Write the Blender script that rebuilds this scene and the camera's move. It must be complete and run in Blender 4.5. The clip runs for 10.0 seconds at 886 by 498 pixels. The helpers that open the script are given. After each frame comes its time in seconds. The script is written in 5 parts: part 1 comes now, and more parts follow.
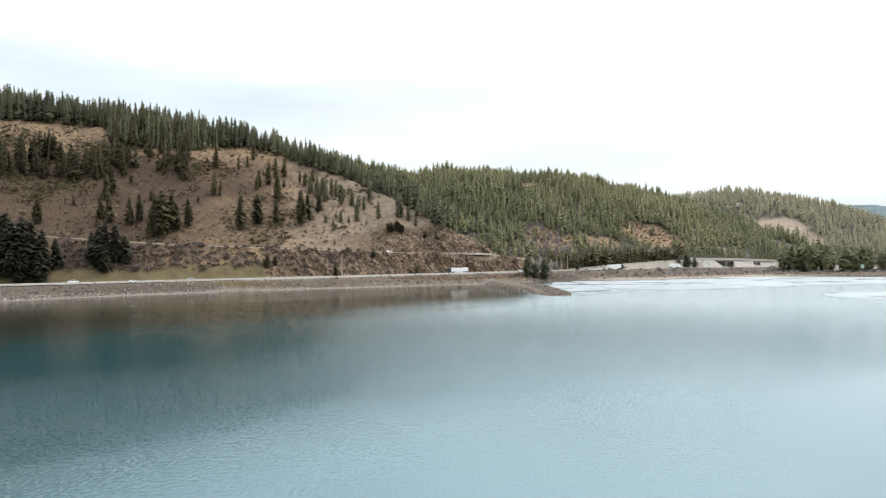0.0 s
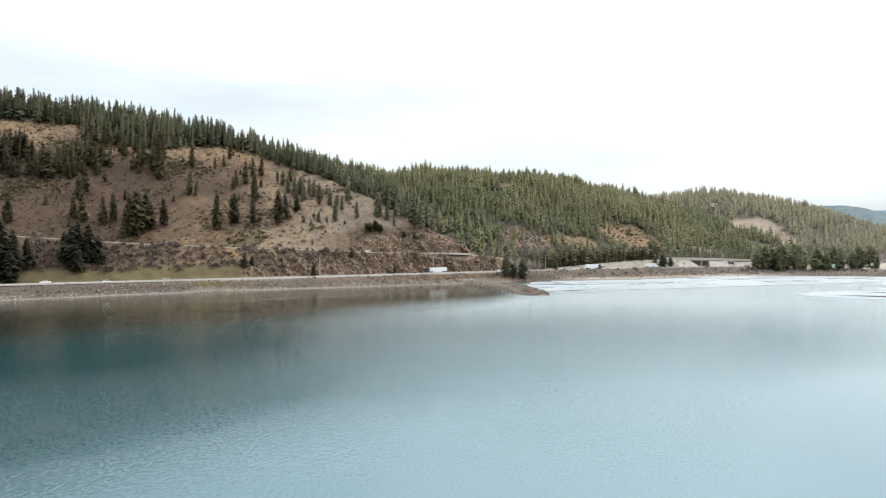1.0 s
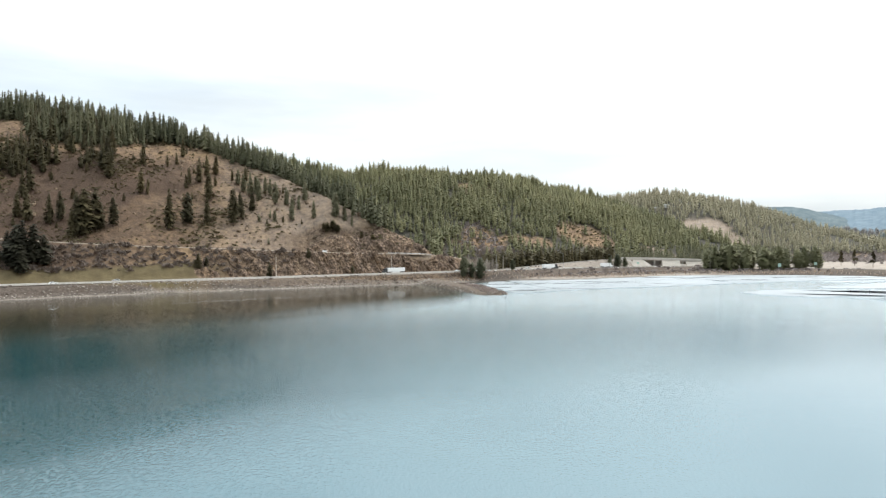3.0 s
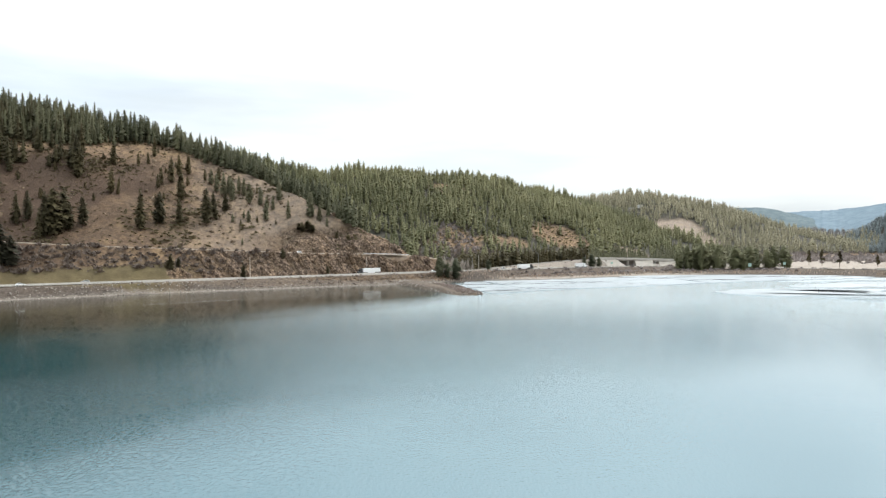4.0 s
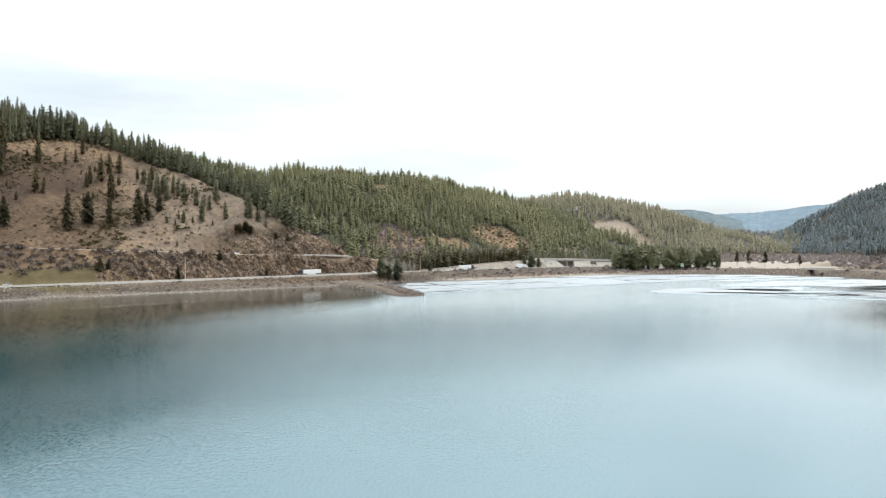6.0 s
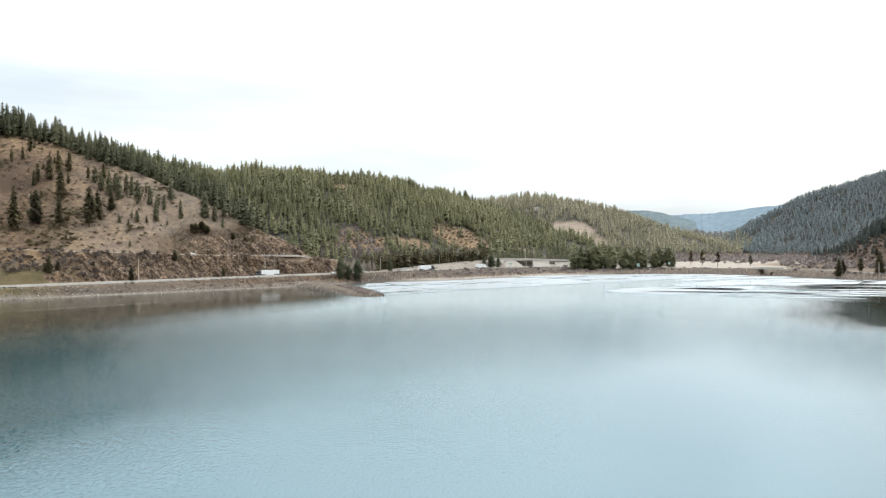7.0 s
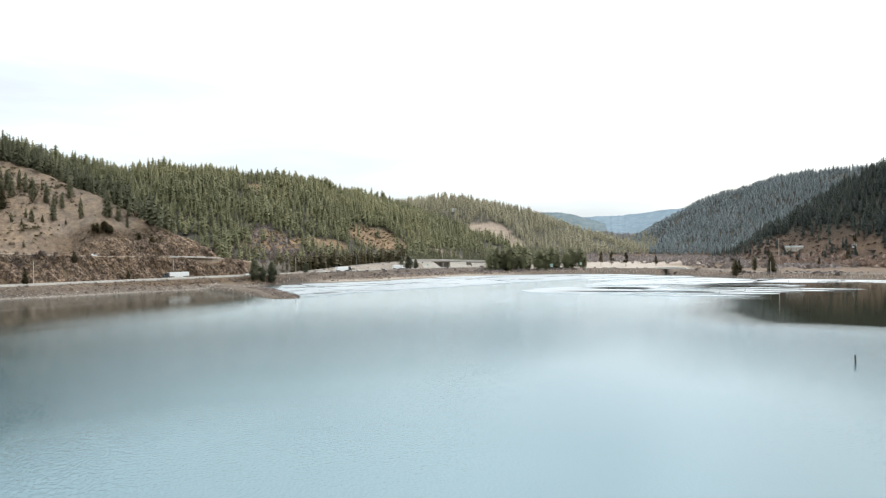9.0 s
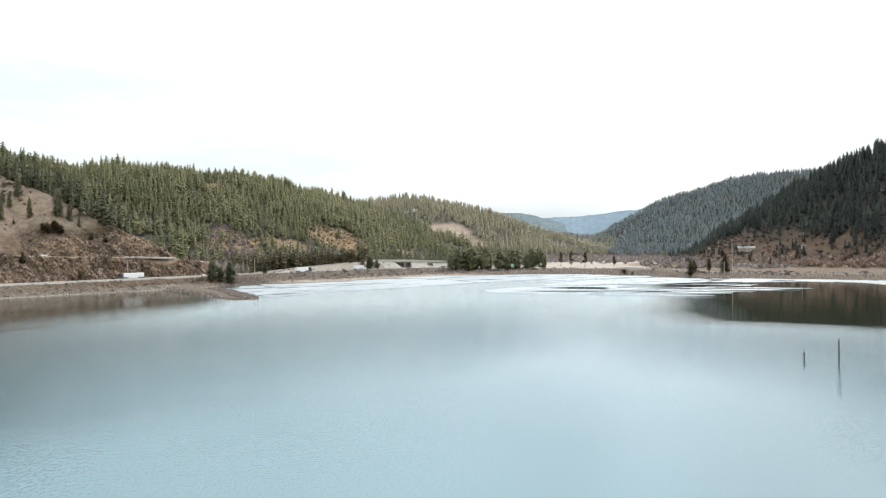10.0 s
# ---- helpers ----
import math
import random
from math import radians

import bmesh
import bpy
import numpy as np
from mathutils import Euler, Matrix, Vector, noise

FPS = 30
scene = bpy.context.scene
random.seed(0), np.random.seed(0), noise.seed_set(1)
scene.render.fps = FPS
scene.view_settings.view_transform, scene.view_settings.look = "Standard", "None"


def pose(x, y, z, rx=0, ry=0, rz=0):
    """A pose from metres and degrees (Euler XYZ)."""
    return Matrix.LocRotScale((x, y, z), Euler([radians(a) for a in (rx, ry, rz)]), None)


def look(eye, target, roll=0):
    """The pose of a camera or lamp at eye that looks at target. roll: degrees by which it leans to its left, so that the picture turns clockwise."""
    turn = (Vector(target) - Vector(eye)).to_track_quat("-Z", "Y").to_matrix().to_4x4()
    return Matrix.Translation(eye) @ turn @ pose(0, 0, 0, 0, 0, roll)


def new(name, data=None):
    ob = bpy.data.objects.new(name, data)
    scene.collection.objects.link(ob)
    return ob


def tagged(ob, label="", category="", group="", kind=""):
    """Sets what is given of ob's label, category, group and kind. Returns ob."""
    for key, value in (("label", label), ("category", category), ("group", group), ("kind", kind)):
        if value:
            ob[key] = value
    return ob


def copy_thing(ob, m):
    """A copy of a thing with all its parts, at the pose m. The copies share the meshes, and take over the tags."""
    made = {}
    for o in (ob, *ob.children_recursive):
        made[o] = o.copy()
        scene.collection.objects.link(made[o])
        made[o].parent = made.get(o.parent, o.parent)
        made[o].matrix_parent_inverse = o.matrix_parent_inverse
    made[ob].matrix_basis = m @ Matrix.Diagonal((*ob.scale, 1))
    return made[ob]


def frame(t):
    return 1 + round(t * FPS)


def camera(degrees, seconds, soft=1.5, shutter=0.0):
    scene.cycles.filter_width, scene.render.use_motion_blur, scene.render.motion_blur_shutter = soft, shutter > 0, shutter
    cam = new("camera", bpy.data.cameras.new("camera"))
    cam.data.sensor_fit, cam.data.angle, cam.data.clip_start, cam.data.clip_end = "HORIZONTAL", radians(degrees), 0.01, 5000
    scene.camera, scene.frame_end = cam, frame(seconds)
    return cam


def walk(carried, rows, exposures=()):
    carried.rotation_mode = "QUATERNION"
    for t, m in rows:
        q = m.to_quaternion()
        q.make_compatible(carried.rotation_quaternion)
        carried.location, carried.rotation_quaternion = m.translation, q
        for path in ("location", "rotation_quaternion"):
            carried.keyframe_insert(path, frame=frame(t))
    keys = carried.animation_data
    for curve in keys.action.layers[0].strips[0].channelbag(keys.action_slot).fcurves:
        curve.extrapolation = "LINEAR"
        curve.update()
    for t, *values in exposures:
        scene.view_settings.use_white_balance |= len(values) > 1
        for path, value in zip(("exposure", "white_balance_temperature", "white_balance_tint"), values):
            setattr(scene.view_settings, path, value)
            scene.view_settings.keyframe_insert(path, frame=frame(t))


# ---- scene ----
cam = camera(66.06, 10.0, soft=1.25)
EYE = 23.0
walk(cam, [
    (0.0, pose(0, 0, EYE, 90.200, 0.380, 0.000)),
    (0.5, pose(0, 0, EYE, 90.182, 0.359, -0.920)),
    (1.0, pose(0, 0, EYE, 90.176, 0.398, -1.799)),
    (1.5, pose(0, 0, EYE, 90.178, 0.412, -2.661)),
    (2.0, pose(0, 0, EYE, 90.178, 0.433, -3.494)),
    (2.5, pose(0, 0, EYE, 90.164, 0.440, -4.395)),
    (4.0, pose(0, 0, EYE, 90.168, 0.510, -7.374)),
    (4.5, pose(0, 0, EYE, 90.169, 0.541, -8.519)),
    (5.0, pose(0, 0, EYE, 90.163, 0.544, -9.557)),
    (5.5, pose(0, 0, EYE, 90.194, 0.566, -10.780)),
    (7.0, pose(0, 0, EYE, 90.192, 0.635, -15.630)),
    (7.5, pose(0, 0, EYE, 90.191, 0.633, -17.233)),
    (8.0, pose(0, 0, EYE, 90.205, 0.673, -18.843)),
    (8.5, pose(0, 0, EYE, 90.193, 0.678, -20.476)),
    (9.0, pose(0, 0, EYE, 90.193, 0.690, -22.564)),
    (9.5, pose(0, 0, EYE, 90.185, 0.683, -24.636)),
    (10.0, pose(0, 0, EYE, 90.184, 0.683, -25.819))])

# ---------------------------------------------------------------- light
SUN_AZ, SUN_EL = 62.0, 42.0     # degrees clockwise from +y, and above the horizon
world = bpy.data.worlds.new("sky")
scene.world = world
world.use_nodes = True
wn, wl = world.node_tree.nodes, world.node_tree.links
wn.clear()
out = wn.new("ShaderNodeOutputWorld")
sky = wn.new("ShaderNodeTexSky")
sky.sky_type, sky.sun_disc = "NISHITA", False
sky.sun_elevation, sky.sun_rotation = radians(SUN_EL), radians(SUN_AZ)
sky.air_density, sky.dust_density = 1.0, 2.0
bg_sky, bg_cloud, mix = wn.new("ShaderNodeBackground"), wn.new("ShaderNodeBackground"), wn.new("ShaderNodeMixShader")
bg_sky.inputs["Strength"].default_value = 0.15
bg_cloud.inputs["Color"].default_value = (0.89, 0.965, 1.0, 1)
# the overcast is brighter overhead than at the horizon, and brightest round the hidden sun
def wmath(op, a, b=None, clamp=False):
    k = wn.new("ShaderNodeMath")
    k.operation, k.use_clamp = op, clamp
    for sock, v in zip(k.inputs, (a, b)):
        if v is None:
            continue
        if isinstance(v, (int, float)):
            sock.default_value = v
        else:
            wl.new(v, sock)
    return k.outputs[0]


tc, mp = wn.new("ShaderNodeTexCoord"), wn.new("ShaderNodeMapping")
mp.inputs["Scale"].default_value = (1.6, 1.6, 7.0)
cl, cr = wn.new("ShaderNodeTexNoise"), wn.new("ShaderNodeValToRGB")
cl.inputs["Scale"].default_value, cl.inputs["Detail"].default_value = 1.3, 6.0
cr.color_ramp.elements[0].position, cr.color_ramp.elements[0].color = 0.30, (0.62, 0.62, 0.62, 1)
cr.color_ramp.elements[1].position, cr.color_ramp.elements[1].color = 0.62, (1, 1, 1, 1)
wl.new(tc.outputs["Generated"], mp.inputs["Vector"])
sep, dot = wn.new("ShaderNodeSeparateXYZ"), wn.new("ShaderNodeVectorMath")
dot.operation = "DOT_PRODUCT"
_a, _e = radians(SUN_AZ), radians(SUN_EL)
dot.inputs[1].default_value = (math.sin(_a) * math.cos(_e), math.cos(_a) * math.cos(_e), math.sin(_e))
wl.new(tc.outputs["Generated"], sep.inputs[0])
wl.new(tc.outputs["Generated"], dot.inputs[0])
height = wmath("MAXIMUM", sep.outputs["Z"], 0.0)
glow = wmath("POWER", wmath("MAXIMUM", dot.outputs["Value"], 0.0), 3.0)
glow = wmath("MULTIPLY", glow, wmath("MULTIPLY", wmath("MULTIPLY", height, 1.7, True), 2.2))
mp2, veil, vr = wn.new("ShaderNodeMapping"), wn.new("ShaderNodeTexNoise"), wn.new("ShaderNodeMapRange")
mp2.inputs["Scale"].default_value = (1.0, 1.0, 6.0)
veil.inputs["Scale"].default_value, veil.inputs["Detail"].default_value = 1.7, 7.0
vr.inputs[1].default_value, vr.inputs[2].default_value, vr.inputs[3].default_value, vr.inputs[4].default_value = 0.36, 0.64, 0.79, 1.08
wl.new(tc.outputs["Generated"], mp2.inputs["Vector"])
wl.new(mp2.outputs["Vector"], veil.inputs["Vector"])
wl.new(veil.outputs["Fac"], vr.inputs[0])
bright = wmath("ADD", wmath("ADD", wmath("MULTIPLY", height, 1.7), 0.62), glow)
wl.new(wmath("MULTIPLY", bright, vr.outputs[0]), bg_cloud.inputs["Strength"])
wl.new(mp.outputs["Vector"], cl.inputs["Vector"])
wl.new(cl.outputs["Fac"], cr.inputs["Fac"])
wl.new(sky.outputs["Color"], bg_sky.inputs["Color"])
wl.new(cr.outputs["Color"], mix.inputs["Fac"])
wl.new(bg_sky.outputs[0], mix.inputs[1])
wl.new(bg_cloud.outputs[0], mix.inputs[2])
wl.new(mix.outputs[0], out.inputs["Surface"])
sun = new("sun", bpy.data.lights.new("sun", "SUN"))
sun.data.energy, sun.data.angle, sun.data.color = 1.2, radians(18), (1.0, 0.88, 0.74)
sun.matrix_world = look((0, 0, 0), (-math.sin(_a) * math.cos(_e), -math.cos(_a) * math.cos(_e), -math.sin(_e)))
scene.view_settings.exposure = 0.3


# ---------------------------------------------------------------- materials
def mat(name, rough=0.9, spec=0.3):
    m = bpy.data.materials.new(name)
    m.use_nodes = True
    b = m.node_tree.nodes["Principled BSDF"]
    b.inputs["Roughness"].default_value = rough
    b.inputs["Specular IOR Level"].default_value = spec
    return m, m.node_tree.nodes, m.node_tree.links, b


def noise_of(n, l, scale, detail=5, rough=0.55, vec=None, stretch=None):
    t = n.new("ShaderNodeTexNoise")
    t.inputs["Scale"].default_value, t.inputs["Detail"].default_value, t.inputs["Roughness"].default_value = scale, detail, rough
    if vec is None:
        vec = n.new("ShaderNodeNewGeometry").outputs["Position"]
    if stretch:
        s = n.new("ShaderNodeMapping")
        s.inputs["Scale"].default_value = stretch
        l.new(vec, s.inputs["Vector"])
        vec = s.outputs["Vector"]
    l.new(vec, t.inputs["Vector"])
    return t.outputs["Fac"]


def ramp_of(n, l, fac, stops):
    r = n.new("ShaderNodeValToRGB")
    el = r.color_ramp.elements
    while len(el) < len(stops):
        el.new(0.5)
    for e, (p, c) in zip(el, stops):
        e.position, e.color = p, (*c, 1) if len(c) == 3 else c
    l.new(fac, r.inputs["Fac"])
    return r.outputs["Color"]


def mix_of(n, l, fac, a, b, mode="MIX"):
    m = n.new("ShaderNodeMix")
    m.data_type, m.blend_type = "RGBA", mode
    for sock, v in ((m.inputs[0], fac), (m.inputs[6], a), (m.inputs[7], b)):
        if isinstance(v, (int, float)):
            sock.default_value = v
        elif isinstance(v, tuple):
            sock.default_value = (*v, 1)
        else:
            l.new(v, sock)
    return m.outputs[2]


def bump_of(n, l, b, height, strength, dist):
    k = n.new("ShaderNodeBump")
    k.inputs["Strength"].default_value, k.inputs["Distance"].default_value = strength, dist
    l.new(height, k.inputs["Height"])
    l.new(k.outputs["Normal"], b.inputs["Normal"])
    return k


def attr(n, name):
    a = n.new("ShaderNodeAttribute")
    a.attribute_name = name
    return a.outputs["Fac"]


def simple(name, dark, light, scale=0.8, rough=0.85, spec=0.3, metal=0.0, bump=0.0):
    m, n, l, b = mat(name, rough, spec)
    f = noise_of(n, l, scale, 6, 0.65)
    l.new(ramp_of(n, l, f, [(0.3, dark), (0.7, light)]), b.inputs["Base Color"])
    b.inputs["Metallic"].default_value = metal
    if bump:
        bump_of(n, l, b, f, 0.6, bump)
    return m


def foliage(name, dark, light, tip):
    """Needles or twigs: each plant its own shade, with fine mottling."""
    m, n, l, b = mat(name, 0.8, 0.2)
    f = noise_of(n, l, 1.3, 4, 0.7)
    c = ramp_of(n, l, f, [(0.3, dark), (0.68, light)])
    own, add = n.new("ShaderNodeObjectInfo"), n.new("ShaderNodeMath")
    add.operation, add.use_clamp = "MULTIPLY_ADD", True
    l.new(own.outputs["Random"], add.inputs[0])
    add.inputs[1].default_value = 0.45
    l.new(attr(n, "shade"), add.inputs[2])
    c = mix_of(n, l, add.outputs[0], c, mix_of(n, l, 0.75, c, tip))
    l.new(c, b.inputs["Base Color"])
    return m


def ground_material():
    m, n, l, b = mat("ground", 0.95, 0.15)
    big, mid, fine = noise_of(n, l, 0.02, 5), noise_of(n, l, 0.11, 6, 0.65), noise_of(n, l, 0.9, 6, 0.7)
    dry = ramp_of(n, l, mid, [(0.28, (0.074, 0.050, 0.034)), (0.5, (0.176, 0.113, 0.070)), (0.72, (0.272, 0.180, 0.106))])
    tint = ramp_of(n, l, big, [(0.35, (0.178, 0.114, 0.082)), (0.65, (0.245, 0.175, 0.098))])
    dry = mix_of(n, l, 0.45, dry, tint)
    patch = ramp_of(n, l, noise_of(n, l, 0.075, 7, 0.75), [(0.42, (0.045, 0.030, 0.023)), (0.50, (0.180, 0.110, 0.068)), (0.60, (0.34, 0.22, 0.110))])
    dry = mix_of(n, l, 0.6, dry, patch)
    scrub = ramp_of(n, l, noise_of(n, l, 0.33, 7, 0.75), [(0.40, (0.040, 0.029, 0.021)), (0.50, (0.165, 0.115, 0.078)), (0.60, (0.32, 0.225, 0.135))])
    dry = mix_of(n, l, 0.5, dry, scrub)
    rockf = noise_of(n, l, 0.35, 8, 0.75, stretch=(1, 1, 0.5))
    rock = ramp_of(n, l, rockf, [(0.36, (0.025, 0.019, 0.015)), (0.46, (0.125, 0.088, 0.062)), (0.62, (0.25, 0.185, 0.13))])
    rock = mix_of(n, l, ramp_of(n, l, mid, [(0.45, (0, 0, 0)), (0.7, (0.5, 0.5, 0.5))]), rock, (0.22, 0.14, 0.08))
    grass = ramp_of(n, l, mid, [(0.3, (0.086, 0.066, 0.036)), (0.7, (0.155, 0.122, 0.066))])
    field = ramp_of(n, l, mid, [(0.3, (0.26, 0.220, 0.185)), (0.7, (0.39, 0.335, 0.285))])
    gravel = ramp_of(n, l, fine, [(0.3, (0.048, 0.039, 0.033)), (0.68, (0.165, 0.136, 0.114))])
    wood = ramp_of(n, l, mid, [(0.3, (0.034, 0.033, 0.026)), (0.7, (0.078, 0.072, 0.058))])
    pale = ramp_of(n, l, fine, [(0.3, (0.25, 0.215, 0.18)), (0.68, (0.44, 0.385, 0.33))])
    litter_shade = ramp_of(n, l, fine, [(0.3, (0.029, 0.019, 0.014)), (0.7, (0.102, 0.066, 0.046))])
    c = dry
    for name, colour in (("litter_shade", litter_shade), ("wood", wood), ("grass", grass), ("field", field), ("gravel", gravel), ("pale", pale), ("rock", rock)):
        c = mix_of(n, l, attr(n, name), c, colour)
    l.new(c, b.inputs["Base Color"])
    relief = mix_of(n, l, attr(n, "rock"), fine, ramp_of(n, l, rockf, [(0.3, (0, 0, 0)), (0.7, (3, 3, 3))]))
    bump_of(n, l, b, relief, 0.9, 0.8)
    return m


def water_material():
    m, n, l, b = mat("water", 0.06, 0.5)
    b.inputs["IOR"].default_value = 1.333
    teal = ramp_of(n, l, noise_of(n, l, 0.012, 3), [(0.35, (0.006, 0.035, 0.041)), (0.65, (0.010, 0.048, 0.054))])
    sky_sheen = ramp_of(n, l, noise_of(n, l, 0.009, 3), [(0.35, (0.094, 0.157, 0.183)), (0.65, (0.115, 0.179, 0.202))])
    # shallow brown shores, clear deep lake, and the sky's reflection painted as paler blue
    c = mix_of(n, l, attr(n, "sky_sheen"), teal, sky_sheen)
    # thin ice off the frozen bay, with the sky's glare painted into its pale colour
    c = mix_of(n, l, attr(n, "skim_glare"), c, (0.38, 0.455, 0.475))
    # the dark brown also tones the calm bay and cove for the hills' reflection
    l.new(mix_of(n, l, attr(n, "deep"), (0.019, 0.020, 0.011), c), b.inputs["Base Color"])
    # short chop close in, longer wind waves out on the lake
    w1 = noise_of(n, l, 2.5, 3, 0.6, stretch=(1.0, 0.7, 1))
    w2 = noise_of(n, l, 2.1, 3, 0.6, stretch=(1.0, 0.5, 1))
    wave = mix_of(n, l, attr(n, "swell"), w1, w2)
    # sparse sharp crests on the wind-ruffled side
    w3 = ramp_of(n, l, noise_of(n, l, 2.1, 4, 0.6, stretch=(1.0, 0.6, 1)), [(0.46, (0, 0, 0)), (0.74, (1, 1, 1))])
    wave = mix_of(n, l, attr(n, "lee"), wave, w3)
    k = bump_of(n, l, b, wave, 0.25, 0.55)
    # wind ripples on the open lake, calm water towards the shores
    l.new(attr(n, "ripple"), k.inputs["Strength"])
    l.new(ramp_of(n, l, attr(n, "ripple"), [(0.0, (0.01, 0.01, 0.01)), (1.0, (0.05, 0.05, 0.05))]), b.inputs["Roughness"])
    # specular cut on this side darkens the water, standing in for wave masking
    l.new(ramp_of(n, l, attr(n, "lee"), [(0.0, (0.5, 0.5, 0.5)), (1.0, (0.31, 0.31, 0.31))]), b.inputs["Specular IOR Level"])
    return m


def ice_material():
    m, n, l, b = mat("ice", 0.25, 0.5)
    wet = noise_of(n, l, 0.045, 6, 0.7, stretch=(0.35, 1.2, 1))
    c = ramp_of(n, l, wet, [(0.34, (0.10, 0.125, 0.14)), (0.44, (0.20, 0.225, 0.24)), (0.62, (0.31, 0.33, 0.34))])
    l.new(c, b.inputs["Base Color"])
    l.new(ramp_of(n, l, wet, [(0.36, (0.10, 0.10, 0.10)), (0.5, (0.45, 0.45, 0.45))]), b.inputs["Roughness"])
    return m


M_GROUND, M_WATER = ground_material(), water_material()
M_FIR = foliage("fir_needles", (0.045, 0.048, 0.024), (0.172, 0.171, 0.089), (0.290, 0.272, 0.142))
# pine needles paled, with distance haze mixed into their colour
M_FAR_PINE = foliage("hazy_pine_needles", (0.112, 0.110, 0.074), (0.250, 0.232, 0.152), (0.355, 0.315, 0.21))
M_PINE = foliage("pine_needles", (0.060, 0.058, 0.034), (0.170, 0.156, 0.090), (0.27, 0.235, 0.135))
M_DARK_FIR = foliage("dark_fir_needles", (0.016, 0.014, 0.007), (0.060, 0.050, 0.023), (0.122, 0.096, 0.044))
# fir green darkened and cooled: the hill's shaded side is put in the colour
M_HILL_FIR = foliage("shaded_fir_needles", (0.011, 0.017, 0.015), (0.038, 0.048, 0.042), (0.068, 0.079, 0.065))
M_CREST = foliage("crest_fir_needles", (0.027, 0.031, 0.018), (0.089, 0.093, 0.053), (0.160, 0.150, 0.084))
# needles lightened and blued: the valley haze is in the base colour
M_HAZY_FIR = foliage("hazy_fir_needles", (0.086, 0.110, 0.117), (0.175, 0.208, 0.218), (0.240, 0.262, 0.262))
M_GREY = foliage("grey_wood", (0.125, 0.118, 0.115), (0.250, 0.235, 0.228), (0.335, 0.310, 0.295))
M_TWIG = foliage("bare_twigs", (0.075, 0.060, 0.050), (0.20, 0.160, 0.138), (0.30, 0.245, 0.21))
M_PALE = foliage("pale_twigs", (0.20, 0.17, 0.14), (0.38, 0.33, 0.28), (0.46, 0.41, 0.36))
M_RUST = foliage("rust_twigs", (0.15, 0.100, 0.078), (0.31, 0.220, 0.172), (0.39, 0.295, 0.24))
M_MAUVE = foliage("mauve_twigs", (0.13, 0.11, 0.105), (0.27, 0.235, 0.22), (0.36, 0.31, 0.29))
M_REED = foliage("dry_reeds", (0.30, 0.220, 0.165), (0.52, 0.405, 0.315), (0.60, 0.49, 0.40))
M_BARK = simple("bark", (0.05, 0.035, 0.028), (0.16, 0.11, 0.08), 2.0, 0.95)
M_ASPHALT = simple("asphalt", (0.165, 0.148, 0.128), (0.265, 0.240, 0.208), 0.3, 0.9, 0.12)
M_CONCRETE = simple("concrete", (0.42, 0.39, 0.35), (0.58, 0.55, 0.50), 0.5, 0.9, 0.2)
M_ICE = ice_material()
M_STONE = simple("riprap_stone", (0.12, 0.10, 0.085), (0.42, 0.37, 0.32), 0.6, 0.95)
M_STEEL = simple("galvanised_steel", (0.30, 0.30, 0.30), (0.48, 0.48, 0.47), 1.0, 0.5, 0.5, 0.6)
M_WOOD = simple("weathered_wood", (0.035, 0.03, 0.027), (0.11, 0.095, 0.08), 3.0, 0.9)
M_WHITE = simple("white_paint", (0.74, 0.74, 0.73), (0.82, 0.82, 0.81), 1.5, 0.4, 0.5)
M_RUBBER = simple("rubber", (0.012, 0.012, 0.012), (0.03, 0.03, 0.03), 3.0, 0.9)
M_GLASS = simple("dark_glass", (0.01, 0.012, 0.014), (0.03, 0.035, 0.04), 1.0, 0.08, 0.5)
M_DARK = simple("dark_paint", (0.02, 0.02, 0.022), (0.05, 0.05, 0.05), 1.0, 0.4, 0.5)


# ---------------------------------------------------------------- mesh helpers
def mesh_of(name, verts, faces, material, smooth=False, attrs=None):
    me = bpy.data.meshes.new(name)
    verts = np.asarray(verts, np.float32)
    if isinstance(faces, np.ndarray):
        k = faces.shape[1]
        me.vertices.add(len(verts))
        me.vertices.foreach_set("co", verts.ravel())
        me.loops.add(faces.size)
        me.loops.foreach_set("vertex_index", faces.astype(np.int32).ravel())
        me.polygons.add(len(faces))
        me.polygons.foreach_set("loop_start", np.arange(0, faces.size, k, dtype=np.int32))
        me.update(calc_edges=True)
    else:
        me.from_pydata([tuple(map(float, v)) for v in verts], [], faces)
    for key, val in (attrs or {}).items():
        me.attributes.new(key, "FLOAT", "POINT").data.foreach_set("value", np.asarray(val, np.float32).ravel())
    if smooth:
        me.polygons.foreach_set("use_smooth", np.ones(len(me.polygons), bool))
    me.materials.append(material)
    me.validate()
    return me


def part(name, bm, material, parent, label="", at=None):
    """Links a bmesh (or a mesh) as one mesh object under a thing or a part."""
    if isinstance(bm, bpy.types.Mesh):
        me = bm
    else:
        me = bpy.data.meshes.new(name)
        bm.to_mesh(me)
        bm.free()
        me.materials.append(material)
    ob = new(name, me)
    ob.parent = parent
    if at is not None:
        ob.matrix_basis = at
    return tagged(ob, label)


def thing(name, label, category, group="", m=None, kind=""):
    ob = new(name)
    ob.empty_display_size = 0.5
    if m is not None:
        ob.matrix_basis = m
    return tagged(ob, label, category, group, kind)


